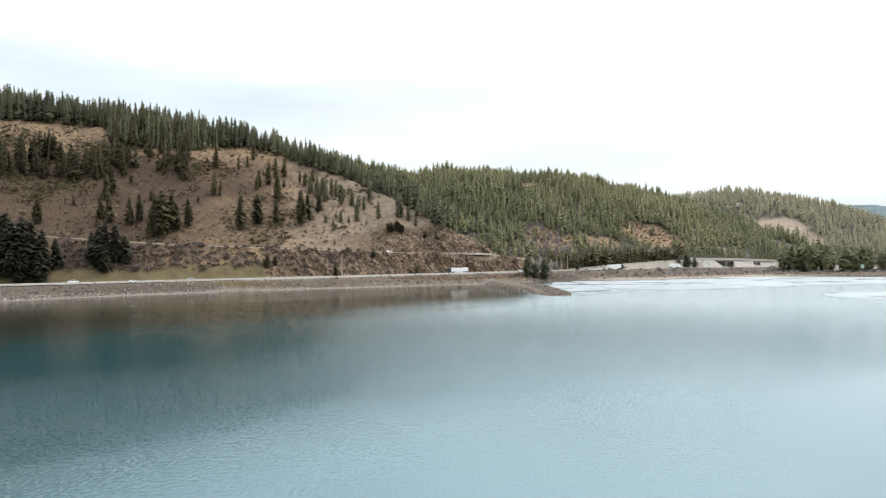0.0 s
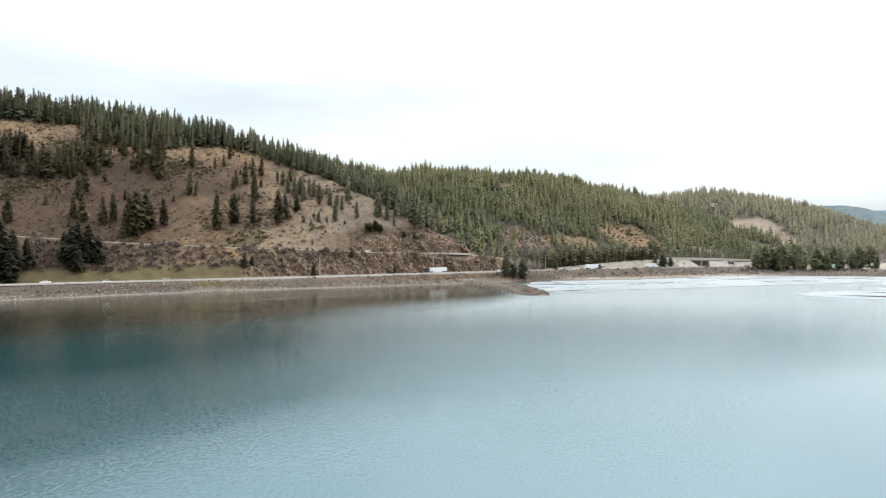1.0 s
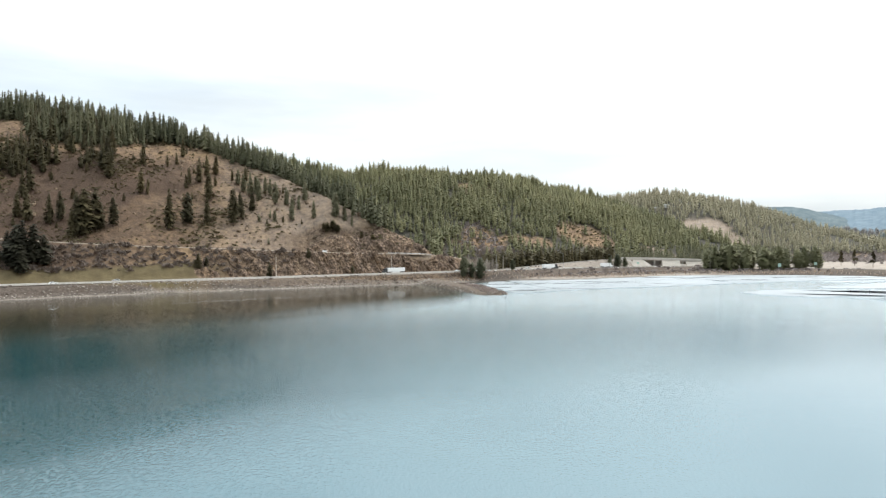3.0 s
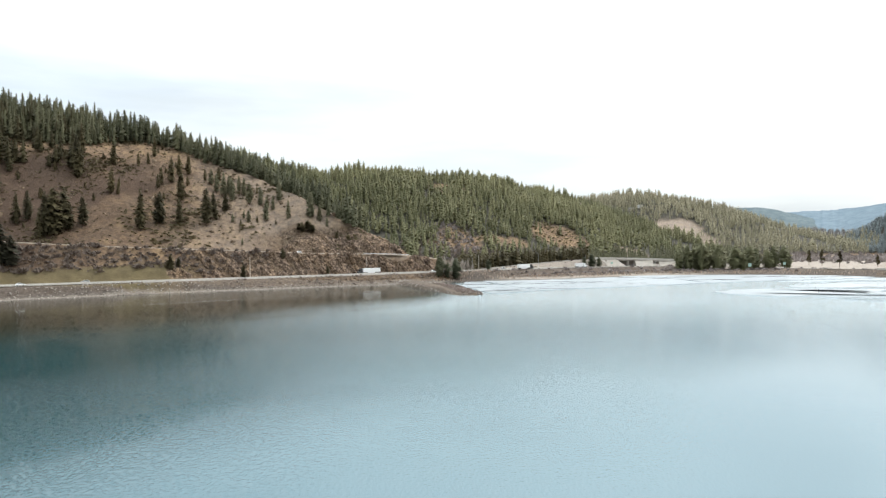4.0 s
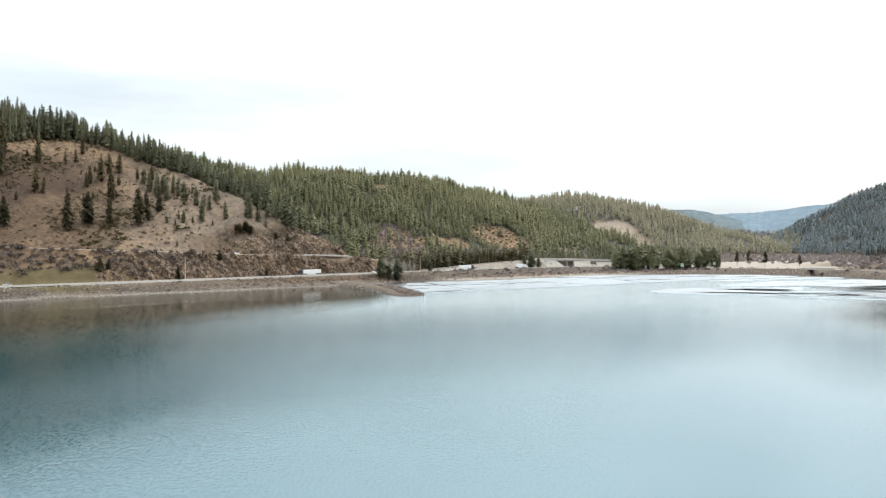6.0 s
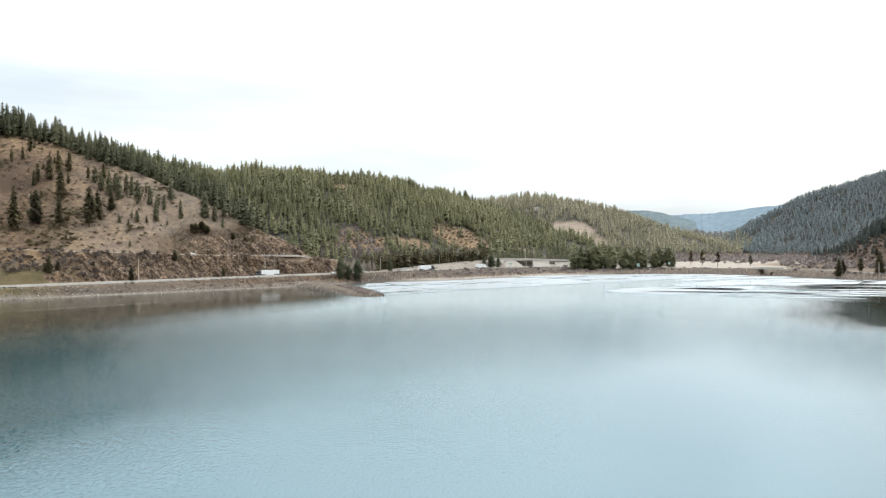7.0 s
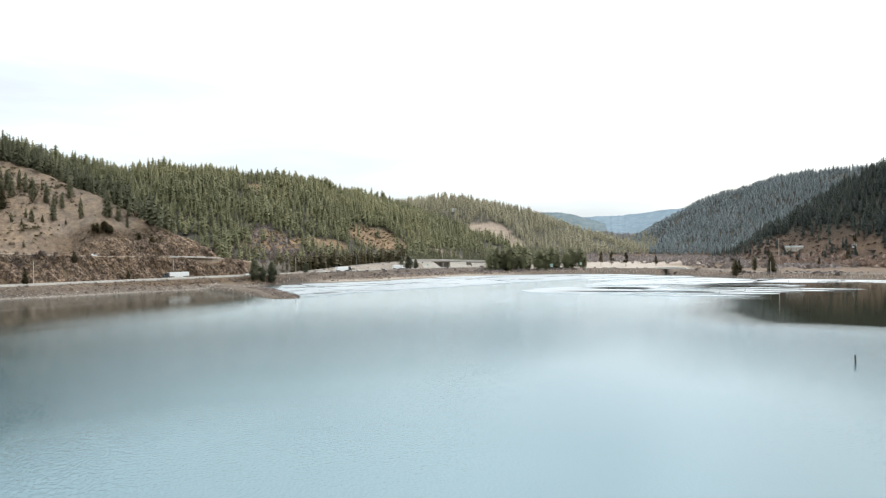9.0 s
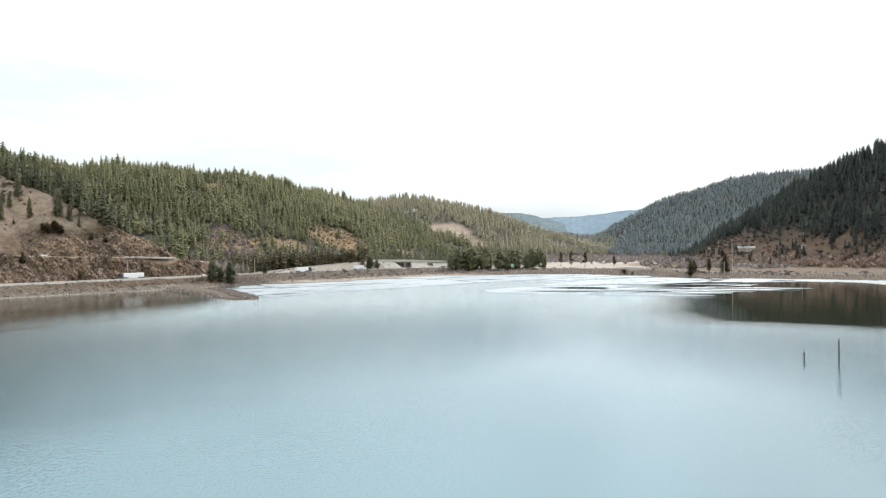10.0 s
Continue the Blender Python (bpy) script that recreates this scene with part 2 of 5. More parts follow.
def box(bm, size, centre, bevel=0.0, turn=None):
    """A box, bevelled if asked, added to a bmesh."""
    mm = Matrix.Translation(centre) @ (turn or Matrix()) @ Matrix.Diagonal((*size, 1))
    g = bmesh.ops.create_cube(bm, size=1.0, matrix=mm)
    if bevel:
        es = list({e for v in g["verts"] for e in v.link_edges})
        bmesh.ops.bevel(bm, geom=es, offset=bevel, segments=2, affect="EDGES", profile=0.6)
    return bm


def tube(bm, a, b, r0, r1, sides=8):
    a, b = Vector(a), Vector(b)
    m = Matrix.Translation((a + b) / 2) @ (b - a).to_track_quat("Z", "Y").to_matrix().to_4x4()
    bmesh.ops.create_cone(bm, cap_ends=True, segments=sides, radius1=r0, radius2=r1, depth=(b - a).length, matrix=m)
    return bm


# ---------------------------------------------------------------- lie of the land
def vnoise(x, y, s, seed=0, octaves=4):
    """Smooth value noise of about -1 to 1, for arrays."""
    tot, amp, norm = 0, 1.0, 0
    for o in range(octaves):
        u, v = x / s * 2**o + 31.7 * seed, y / s * 2**o - 17.3 * seed
        iu, iv = np.floor(u), np.floor(v)
        fu, fv = u - iu, v - iv
        fu, fv = fu * fu * (3 - 2 * fu), fv * fv * (3 - 2 * fv)

        def h(a, b):
            q = np.sin(a * 127.1 + b * 311.7 + seed * 74.7) * 43758.5453
            return (q - np.floor(q)) * 2 - 1
        tot = tot + amp * ((h(iu, iv) * (1 - fu) + h(iu + 1, iv) * fu) * (1 - fv) + (h(iu, iv + 1) * (1 - fu) + h(iu + 1, iv + 1) * fu) * fv)
        norm, amp = norm + amp, amp * 0.5
    return tot / norm


def sstep(a, b, x):
    t = np.clip((x - a) / (b - a), 0, 1)
    return t * t * (3 - 2 * t)


def along(x, y, nodes):
    """For points and a polyline of (x, y, values...): the distance to it and its values at the nearest place."""
    best, vals = np.full(np.shape(x), 1e9), None
    for p, q in zip(nodes[:-1], nodes[1:]):
        dx, dy = q[0] - p[0], q[1] - p[1]
        t = np.clip(((x - p[0]) * dx + (y - p[1]) * dy) / (dx * dx + dy * dy), 0, 1)
        d = np.hypot(x - p[0] - t * dx, y - p[1] - t * dy)
        here = [p[k] + t * (q[k] - p[k]) for k in range(2, len(p))]
        near = d < best
        vals = here if vals is None else [np.where(near, h, v) for h, v in zip(here, vals)]
        best = np.minimum(best, d)
    return best, vals


def ridge(x, y, nodes, power=1.0):
    """Height of a hill with the crest line (x, y, z, half-width)."""
    h = np.zeros(np.shape(x))
    for p, q in zip(nodes[:-1], nodes[1:]):
        dx, dy = q[0] - p[0], q[1] - p[1]
        t = np.clip(((x - p[0]) * dx + (y - p[1]) * dy) / (dx * dx + dy * dy), 0, 1)
        d = np.hypot(x - p[0] - t * dx, y - p[1] - t * dy)
        z, w = p[2] + t * (q[2] - p[2]), p[3] + t * (q[3] - p[3])
        u = np.clip(d / w, 0, 1)
        h = np.maximum(h, z * (0.62 * (1 - u) + 0.38 * (0.5 + 0.5 * np.cos(np.pi * u))) ** power)
    return h


# crest lines
NEAR_HILL = [(-760, 480, 170, 330), (-505, 620, 159, 300), (-419, 646, 154, 280), (-326, 675, 152, 270), (-248, 680, 141, 255), (-207, 685, 132, 240),
             (-155, 662, 114, 200), (-94, 621, 88, 140), (-45, 585, 66, 86), (-2, 566, 42, 52), (40, 561, 21, 38), (62, 560, 5, 22)]
MID_HILL = [(-420, 960, 192, 350), (-182, 983, 154, 330), (-69, 998, 131, 330), (39, 999, 130, 330), (98, 1015, 133, 330), (151, 1029, 130, 320), (213, 1038, 124, 310),
            (271, 1066, 114, 300), (320, 1084, 106, 290), (375, 1087, 90, 270), (470, 1120, 49, 240)]
THIRD_HILL = [(400, 1400, 90, 400), (469, 1425, 106, 400), (567, 1496, 137, 450), (639, 1521, 146, 480), (713, 1543, 140, 480), (797, 1558, 112, 360), (871, 1575, 80, 220),
              (945, 1591, 34, 130), (1060, 1600, 3, 80)]
RIGHT_FAR_HILL = [(1010, 1405, 4, 40), (1073, 1395, 20, 60), (1126, 1404, 42, 90), (1244, 1410, 98, 190), (1331, 1356, 146, 290), (1361, 1326, 162, 340), (1426, 1255, 189, 430),
                  (1438, 1164, 194, 470), (1464, 1047, 191, 480), (1472, 800, 190, 490)]
RIGHT_HILL = [(540, 530, 5, 50), (584, 546, 14, 65), (657, 571, 28, 100), (703, 578, 42, 130), (758, 573, 67, 170), (808, 555, 100, 210), (829, 532, 121, 235), (839, 506, 135, 250),
              (856, 434, 156, 265), (880, 250, 170, 290), (900, 0, 170, 300)]
VALLEY_RISE = [(1000, 2350, 80, 450), (1211, 2187, 60, 420), (1352, 2103, 72, 420), (1440, 1982, 64, 400), (1501, 1872, 57, 380), (1587, 1800, 60, 360)]
# bare clearings in the woods: centre, half-lengths, turn in degrees
CLEARINGS = [(540, 1120, 150, 75, 51), (590, 1215, 90, 55, 45), (134, 952, 34, 26, 10), (184, 787, 24, 14, 20), (258, 833, 40, 40, 15), (160, 790, 20, 10, 15), (113, 772, 30, 42, -10), (346, 1058, 46, 20, 15), (338, 815, 28, 18, 30)]
SHORE = [(-900, -60), (-640, 80), (-420, 205), (-300, 270), (-213, 332), (-154, 382), (-98, 415), (-66, 430), (-31, 446), (0, 460), (33, 474), (60, 495), (93, 521), (158, 526), (215, 552),
         (249, 566), (299, 565), (349, 555), (389, 531), (411, 498), (421, 470), (418, 420), (405, 385), (426, 357), (460, 285), (480, 180), (500, 60), (560, -120)]
HIGHWAY = [(-640, 120, 6.3), (-430, 252, 6.3), (-330, 312, 6.3), (-226, 372, 6.3), (-117, 434, 6.3), (-33, 484, 6.3), (40, 522, 6.6), (120, 560, 7), (185, 592, 7), (250, 610, 7), (315, 622, 6.6), (380, 632, 5.4), (440, 650, 5.0), (560, 640, 5.0)]
UPPER_ROAD = [(-430, 320, 42), (-299, 407, 36), (-251, 430, 34), (-216, 446, 31), (-168, 467, 28), (-144, 477, 27), (-96, 497, 25), (-36, 521, 22), (7, 538, 21), (39, 551, 20), (60, 575, 17), (75, 602, 15)]
RAMP = [(112, 580, 7.2), (152, 612, 9.5), (190, 638, 11.6), (222, 650, 13.4), (238, 648, 13.4)]
RAMP_EAST = [(312, 634, 10.2), (330, 636, 9.6), (365, 648, 7.6), (400, 660, 6.0)]
JETTY = [(38, 476, 2.6), (45, 430, 2.4), (54, 385, 2.2), (58, 352, 1.2)]
CAUSEWAY = [(376, 628, 5.2), (393, 548, 4.7), (419, 512, 4.7), (428, 500, 4.7)]
CAUSEWAY_SOUTH = [(434, 483, 4.6), (443, 452, 4.4), (436, 400, 3.6), (458, 352, 3.4), (500, 250, 3.4)]
CREEK = [(380, 455), (415, 483), (431, 491), (470, 505), (520, 560)]

_uaz = np.array([math.atan2(p[0], p[1]) for p in UPPER_ROAD])
_ud = np.array([math.hypot(p[0], p[1]) for p in UPPER_ROAD])
_az = np.array([math.atan2(p[0], p[1]) for p in SHORE])
_sd = np.array([math.hypot(*p) for p in SHORE])


def shore_distance(x, y):
    """Metres from the eye's foot to the lake's edge in the direction of a point."""
    a = np.arctan2(x, y)
    d = np.interp(a, _az, _sd)
    back = sstep(radians(105), radians(150), np.abs(a))
    return d * (1 - back) + 620 * back


def cleared(x, y):
    """1 inside a clearing, 0 outside, with an uneven edge."""
    c = np.zeros(np.shape(x))
    for cx, cy, a, b, turn in CLEARINGS:
        ca, sa = math.cos(radians(turn)), math.sin(radians(turn))
        u, v = (x - cx) * ca + (y - cy) * sa, -(x - cx) * sa + (y - cy) * ca
        c = np.maximum(c, sstep(1.15, 0.8, np.hypot(u / a, v / b) + 0.25 * vnoise(x, y, 18, 71, 3)))
    return c


def land(x, y, zones=False):
    """Height of the ground, and what covers it."""
    x, y = np.asarray(x, float), np.asarray(y, float)
    r = np.hypot(x, y)
    off = r - shore_distance(x, y) + 2.2 * vnoise(x, y, 22, 5, 3)
    z = np.where(off < 0, np.maximum(-4, off * 0.16), np.minimum(off * 0.22, 3.2 + np.minimum(off, 2000) * 0.0022))
    flat = z.copy()
    rough = vnoise(x, y, 90, 1, 5)
    near = ridge(x, y, NEAR_HILL)
    mid, third = ridge(x, y, MID_HILL), ridge(x, y, THIRD_HILL)
    rfar, right = ridge(x, y, RIGHT_FAR_HILL), ridge(x, y, RIGHT_HILL)
    far = ridge(x, y, VALLEY_RISE)
    back = 120 * sstep(60, 420, off) * sstep(radians(95), radians(125), np.abs(np.arctan2(x, y)))
    hills = np.maximum.reduce([near, mid, third, rfar, right, far, back])
    hills = hills + rough * np.clip(hills * 0.09, 0, 7) + (1.7 * vnoise(x, y, 19, 2, 4) + 0.9 * vnoise(x, y, 5, 7, 3)) * sstep(4, 25, hills)
    z = np.where(off > 0, z + np.maximum(hills - 1.0, 0), z)
    # roads cut and filled into the slopes
    dh, (zh,) = along(x, y, HIGHWAY)
    du, (zu,) = along(x, y, UPPER_ROAD)
    cutn = vnoise(x, y, 9, 8, 4)
    nose = sstep(-125, -75, x) * sstep(95, 60, x)
    below = r < np.interp(np.arctan2(x, y), _uaz, _ud)
    drop = np.maximum(du - 5, 0) * (0.68 + 0.55 * nose) + 1.1 * cutn
    z = np.where(below & (du < 60) & (x < 62), np.maximum(z, zu - 0.3 - drop), z)
    wu = sstep(9.5, 5.0, du + 1.2 * cutn * (1 - below))
    z = z * (1 - wu) + (zu - 0.1) * wu
    wh = sstep(25, 18.5, dh + 1.5 * vnoise(x, y, 12, 9, 3))
    z = z * (1 - wh) + (zh - 0.25) * wh
    wb, _ = along(x, y, CREEK)
    z = z - np.maximum(z + 1.0, 0) * sstep(9, 5, wb) * sstep(620, 560, y)
    dc = np.full(np.shape(x), 1e9)
    for line in (CAUSEWAY, CAUSEWAY_SOUTH):
        d, (zc,) = along(x, y, line)
        wc = sstep(13, 5, d) * sstep(6, 8.5, wb)
        z = np.maximum(z, zc * wc + z * (1 - wc))
        dc = np.minimum(dc, d)
    dr = np.full(np.shape(x), 1e9)
    for line in (RAMP, RAMP_EAST):
        d, (zr,) = along(x, y, line)
        wr = sstep(17, 6.0, d)
        z = np.maximum(z, zr * wr + z * (1 - wr))
        dr = np.minimum(dr, d)
    dj, (zj,) = along(x, y, JETTY)
    wj = sstep(13, 4.5, dj + 1.2 * vnoise(x, y, 7, 3, 3))
    z = np.maximum(z, zj * wj + z * (1 - wj))
    if not zones:
        return z
    # the blasted cut faces between and above the two roads at the hill's nose
    faces = np.where(below, sstep(17.5, 19.5, dh) * sstep(4.5, 6, du), sstep(5, 6.5, du) * sstep(34, 26, du + 8 * vnoise(x, y, 30, 14, 3)) * sstep(-95, -45, x))
    between = nose * faces * (off > 14) * (x < 72)
    zone = {
        "rock": np.clip(between, 0, 1),
        "near": near, "mid": mid, "third": third, "rfar": rfar, "right": right, "far": far, "off": off, "dh": dh, "du": du, "dc": dc, "dj": dj, "dr": dr,
        "hills": hills, "flat": flat}
    return z, zone


def ground_z(x, y):
    return float(land(np.array([x]), np.array([y]))[0])


# ---------------------------------------------------------------- ground: one sheet to the horizon
def build_ground():
    az = np.radians(np.concatenate([np.arange(-180, -38, 3.0), np.arange(-38, 64, 0.14), np.arange(64, 180, 3.0)]))
    rr = np.concatenate([[20, 120, 200, 250], np.arange(280, 640, 1.7), 640 * np.exp(np.linspace(0, math.log(4700 / 640), 190))])
    a, r = np.meshgrid(az, rr, indexing="ij")
    x, y = np.sin(a) * r, np.cos(a) * r
    z, q = land(x.ravel(), y.ravel(), True)
    rock = q["rock"]
    z = z - 0.9 * rock
    na, nr = a.shape
    i = np.arange(na)[:, None] * nr + np.arange(nr - 1)[None]
    j = np.roll(np.arange(na), -1)[:, None] * nr + np.arange(nr - 1)[None]
    faces = np.stack([i, i + 1, j + 1, j], -1).reshape(-1, 4)
    nn = vnoise(x.ravel(), y.ravel(), 40, 6, 4)
    strip = sstep(31, 26, q["dh"] + 4 * nn) * sstep(15, 17, q["dh"]) * sstep(-85, -125, x.ravel()) * (q["du"] < 75)
    gravel = np.maximum(sstep(5, 3, np.abs(q["off"] - 1.5) + 1.5 * nn), 0.8 * sstep(13, 10, q["dj"])) * (1 - strip)
    bare = cleared(x.ravel(), y.ravel())
    wood = np.clip(sstep(4, 14, q["mid"]) + sstep(4, 14, q["third"]) + sstep(4, 14, q["rfar"]) + sstep(24, 50, q["right"]) + sstep(4, 14, q["far"]), 0, 1) * sstep(12, 4, q["near"]) * (1 - bare)
    bank = sstep(15, 11, q["dc"])
    az_deg = np.degrees(a.ravel())
    field = (1 - bank) * np.maximum(sstep(6, 1, q["hills"]) * sstep(24, 60, q["off"] + 10 * nn) * sstep(250, 330, x.ravel()) * (1 - 0.85 * sstep(40, 44, az_deg + 3 * nn)), 0.5 * bare * sstep(300, 360, x.ravel()))
    # the hill's nose is mixed towards the paler field colour
    field = np.maximum(field, 0.30 * sstep(-160, -70, x.ravel() + 20 * nn) * sstep(8, 14, q["near"]) * (q["near"] > q["mid"]))
    # brush litter, plus the left slope's and right hill's dimness put in the colour
    litter_shade = np.clip(sstep(-90, -230, x.ravel()) * (1.1 + 0.9 * nn) * sstep(0.175, 0.15, z / np.hypot(x.ravel(), y.ravel())) + sstep(2, 8, q["right"]) * (1.0 + 0.5 * nn), 0, 0.93)
    litter_shade = np.maximum(litter_shade, 0.6 * sstep(41, 45, az_deg + 3 * nn) * sstep(12, 6, q["hills"]) * sstep(105, 90, az_deg))
    shore = 0.85 * sstep(62, 45, q["off"] + 8 * nn) * sstep(50, 95, x.ravel()) * sstep(5, 2, q["hills"]) * (1 - bank) * (1 - field)
    gravel = np.maximum(gravel, 0.85 * bank)
    gravel = np.maximum(gravel, 0.75 * sstep(34, 24, q["off"] + 6 * nn) * sstep(15, 17, q["dh"]) * sstep(70, 40, x.ravel()) * (1 - strip))
    beach = 0.85 * sstep(4.6, 2.6, np.abs(q["off"] - 4) + 1.2 * nn) * sstep(100, 130, x.ravel()) * sstep(330, 290, x.ravel())
    spit = 0.4 * sstep(1.8, 0.8, np.abs(q["off"] - 1.0) + 0.8 * nn) * sstep(75, 60, x.ravel())
    pale = np.clip(np.maximum.reduce([beach, spit, 0.6 * sstep(26, 16, q["dr"] + 7 * nn)]), 0, 1)
    attrs = {"litter_shade": litter_shade, "rock": rock, "grass": strip, "gravel": np.maximum(gravel, np.maximum(shore, 0.8 * sstep(22, 14, q["dr"]))), "wood": wood * 0.97, "field": field, "pale": pale}
    me = mesh_of("ground", np.stack([x.ravel(), y.ravel(), z], -1), faces, M_GROUND, True, attrs)
    return tagged(new("ground", me), "dry brown hills and valley floor round a lake", "ground", kind="structure")


build_ground()


def build_water():
    az = np.radians(np.arange(-180, 180, 0.75))
    rr = np.linspace(0.5, 700, 240)
    a, r = np.meshgrid(az, rr, indexing="ij")
    x, y = np.sin(a) * r, np.cos(a) * r
    na, nr = a.shape
    i = np.arange(na)[:, None] * nr + np.arange(nr - 1)[None]
    j = np.roll(np.arange(na), -1)[:, None] * nr + np.arange(nr - 1)[None]
    faces = np.stack([i, i + 1, j + 1, j], -1).reshape(-1, 4)
    xf, yf = x.ravel(), y.ravel()
    off = shore_distance(xf, yf) - np.hypot(xf, yf)
    a_deg = np.degrees(np.arctan2(xf, yf))
    bay = sstep(40.5, 47, a_deg + 4 * vnoise(xf, yf, 50, 31, 4)) * sstep(212, 240, np.hypot(xf, yf) + 16 * vnoise(xf, yf, 45, 32, 4) + 1.2 * (a_deg - 50))
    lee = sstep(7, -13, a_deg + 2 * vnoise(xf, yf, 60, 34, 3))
    gap = off + 8 * vnoise(xf, yf, 50, 33, 3)
    calm = sstep(20, 36, a_deg + 3 * vnoise(xf, yf, 70, 36, 3)) * sstep(45, 37, a_deg + 2 * vnoise(xf, yf, 70, 37, 3))
    cove = sstep(215, 115, gap) * sstep(9.5, 6, a_deg)
    rip = (1 - bay) * (1 - 0.75 * calm * sstep(300, 220, np.hypot(xf, yf))) * (lee * (0.016 + 0.035 * sstep(110, 230, gap) + 0.085 * sstep(165, 90, np.hypot(xf, yf))) + (1 - lee) * (0.20 + 0.75 * sstep(110, 240, np.hypot(xf, yf))) * sstep(2, 25, gap) * (1 - 0.96 * cove)) * (0.88 + 0.22 * vnoise(xf, yf, 80, 4, 3)) * (1 - 0.6 * sstep(36, 46, a_deg)) + 0.02
    # a thin slick at the edge of the wind
    rip = rip * (1 - 0.93 * np.exp(-((off - 190 + 3 * vnoise(xf, yf, 14, 39, 2)) / 3.0) ** 2) * sstep(-14, -6, a_deg) * sstep(11, 6, a_deg) * sstep(-0.3, 0.1, vnoise(xf, yf, 22, 40, 2)))
    # 0 along the shores and where calm water mirrors the hills: painted darker
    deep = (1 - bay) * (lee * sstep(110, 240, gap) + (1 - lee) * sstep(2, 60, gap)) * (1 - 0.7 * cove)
    # sky's reflection as colour: paler towards the right and close in
    sky_sheen = sstep(-24, 20, a_deg + 3 * vnoise(xf, yf, 90, 35, 3) + 0.65 * np.clip(112 - np.hypot(xf, yf), 0, 60) - 0.035 * np.clip(np.hypot(xf, yf) - 120, 0, 300)) * sstep(110, 80, np.abs(a_deg)) * (1 - 0.12 * calm) * (1 - 0.3 * sstep(40, 54, a_deg))
    # pale far band: thin ice and reflected sky together, as colour
    skim_glare = (1 - bay) * (1 - cove) * (1 - lee) * sstep(180, 335, np.hypot(xf, yf) + 12 * vnoise(xf, yf, 60, 38, 3)) * sstep(110, 80, np.abs(a_deg))
    me = mesh_of("water", np.stack([xf, yf, 0 * xf], -1), faces, M_WATER, True, {"ripple": rip, "skim_glare": skim_glare, "swell": np.maximum(0.15 + 0.7 * sstep(70, 150, np.hypot(xf, yf)), 0.9 * lee), "deep": deep, "sky_sheen": sky_sheen * (1 - 0.8 * cove), "lee": lee})
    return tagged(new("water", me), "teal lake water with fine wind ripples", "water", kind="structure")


build_water()


# ---------------------------------------------------------------- roads
def strip_mesh(name, nodes, half, material, lift=0.1, side=0.0, step=4.0, thick=0.0):
    """A ribbon along a line of (x, y, z), with a thickness if asked."""
    pts = []
    for p, q in zip(nodes[:-1], nodes[1:]):
        k = max(1, int(math.hypot(q[0] - p[0], q[1] - p[1]) / step))
        pts += [[p[i] + (q[i] - p[i]) * s / k for i in range(3)] for s in range(k)]
    pts.append(list(nodes[-1]))
    pts = np.array(pts, float)
    for _ in range(12):
        pts[1:-1] = 0.25 * pts[:-2] + 0.5 * pts[1:-1] + 0.25 * pts[2:]
    tan = np.gradient(pts[:, :2], axis=0)
    tan /= np.linalg.norm(tan, axis=1)[:, None]
    nor = np.stack([-tan[:, 1], tan[:, 0]], -1)
    L = np.c_[pts[:, :2] + nor * (side + half), pts[:, 2] + lift]
    R = np.c_[pts[:, :2] + nor * (side - half), pts[:, 2] + lift]
    n = len(pts)
    if not thick:
        v = np.r_[L, R]
        i = np.arange(n - 1)
        f = np.stack([i, i + n, i + n + 1, i + 1], -1)
    else:
        v = np.r_[L, R, L - (0, 0, thick), R - (0, 0, thick)]
        i = np.arange(n - 1)
        f = np.concatenate([np.stack([i, i + n, i + n + 1, i + 1], -1), np.stack([i + n, i + 3 * n, i + 3 * n + 1, i + n + 1], -1),
                            np.stack([i + 2 * n, i, i + 1, i + 2 * n + 1], -1)])
    return mesh_of(name, v, f, material)


for _side, _lab in ((8.0, "inland"), (-8.0, "lakeside")):
    tagged(new("road", strip_mesh("road", HIGHWAY[:-2], 6.2, M_ASPHALT, 0.12, _side)), "grey asphalt carriageway of a divided highway along the lake", "road", kind="structure")
tagged(new("road", strip_mesh("road", UPPER_ROAD, 4.2, M_ASPHALT, 0.25)), "narrow paved road cut into the hillside", "road", kind="structure")


# ---------------------------------------------------------------- woods
def bough(V, Fc, rng, z, L, a, wide, droop, rise=0.35):
    """One kite-shaped, drooping bough from the stem."""
    d, n = (math.cos(a), math.sin(a)), (-math.sin(a), math.cos(a))
    m, w, c = 0.6 * L, wide * L + 0.006, len(V)
    V += [(0, 0, z + rise * L), (d[0] * m + n[0] * w, d[1] * m + n[1] * w, z - 0.3 * w), (d[0] * L, d[1] * L, z - droop * L),
          (d[0] * m - n[0] * w, d[1] * m - n[1] * w, z - 0.3 * w)]
    Fc += [(c, c + 1, c + 2), (c, c + 2, c + 3)]


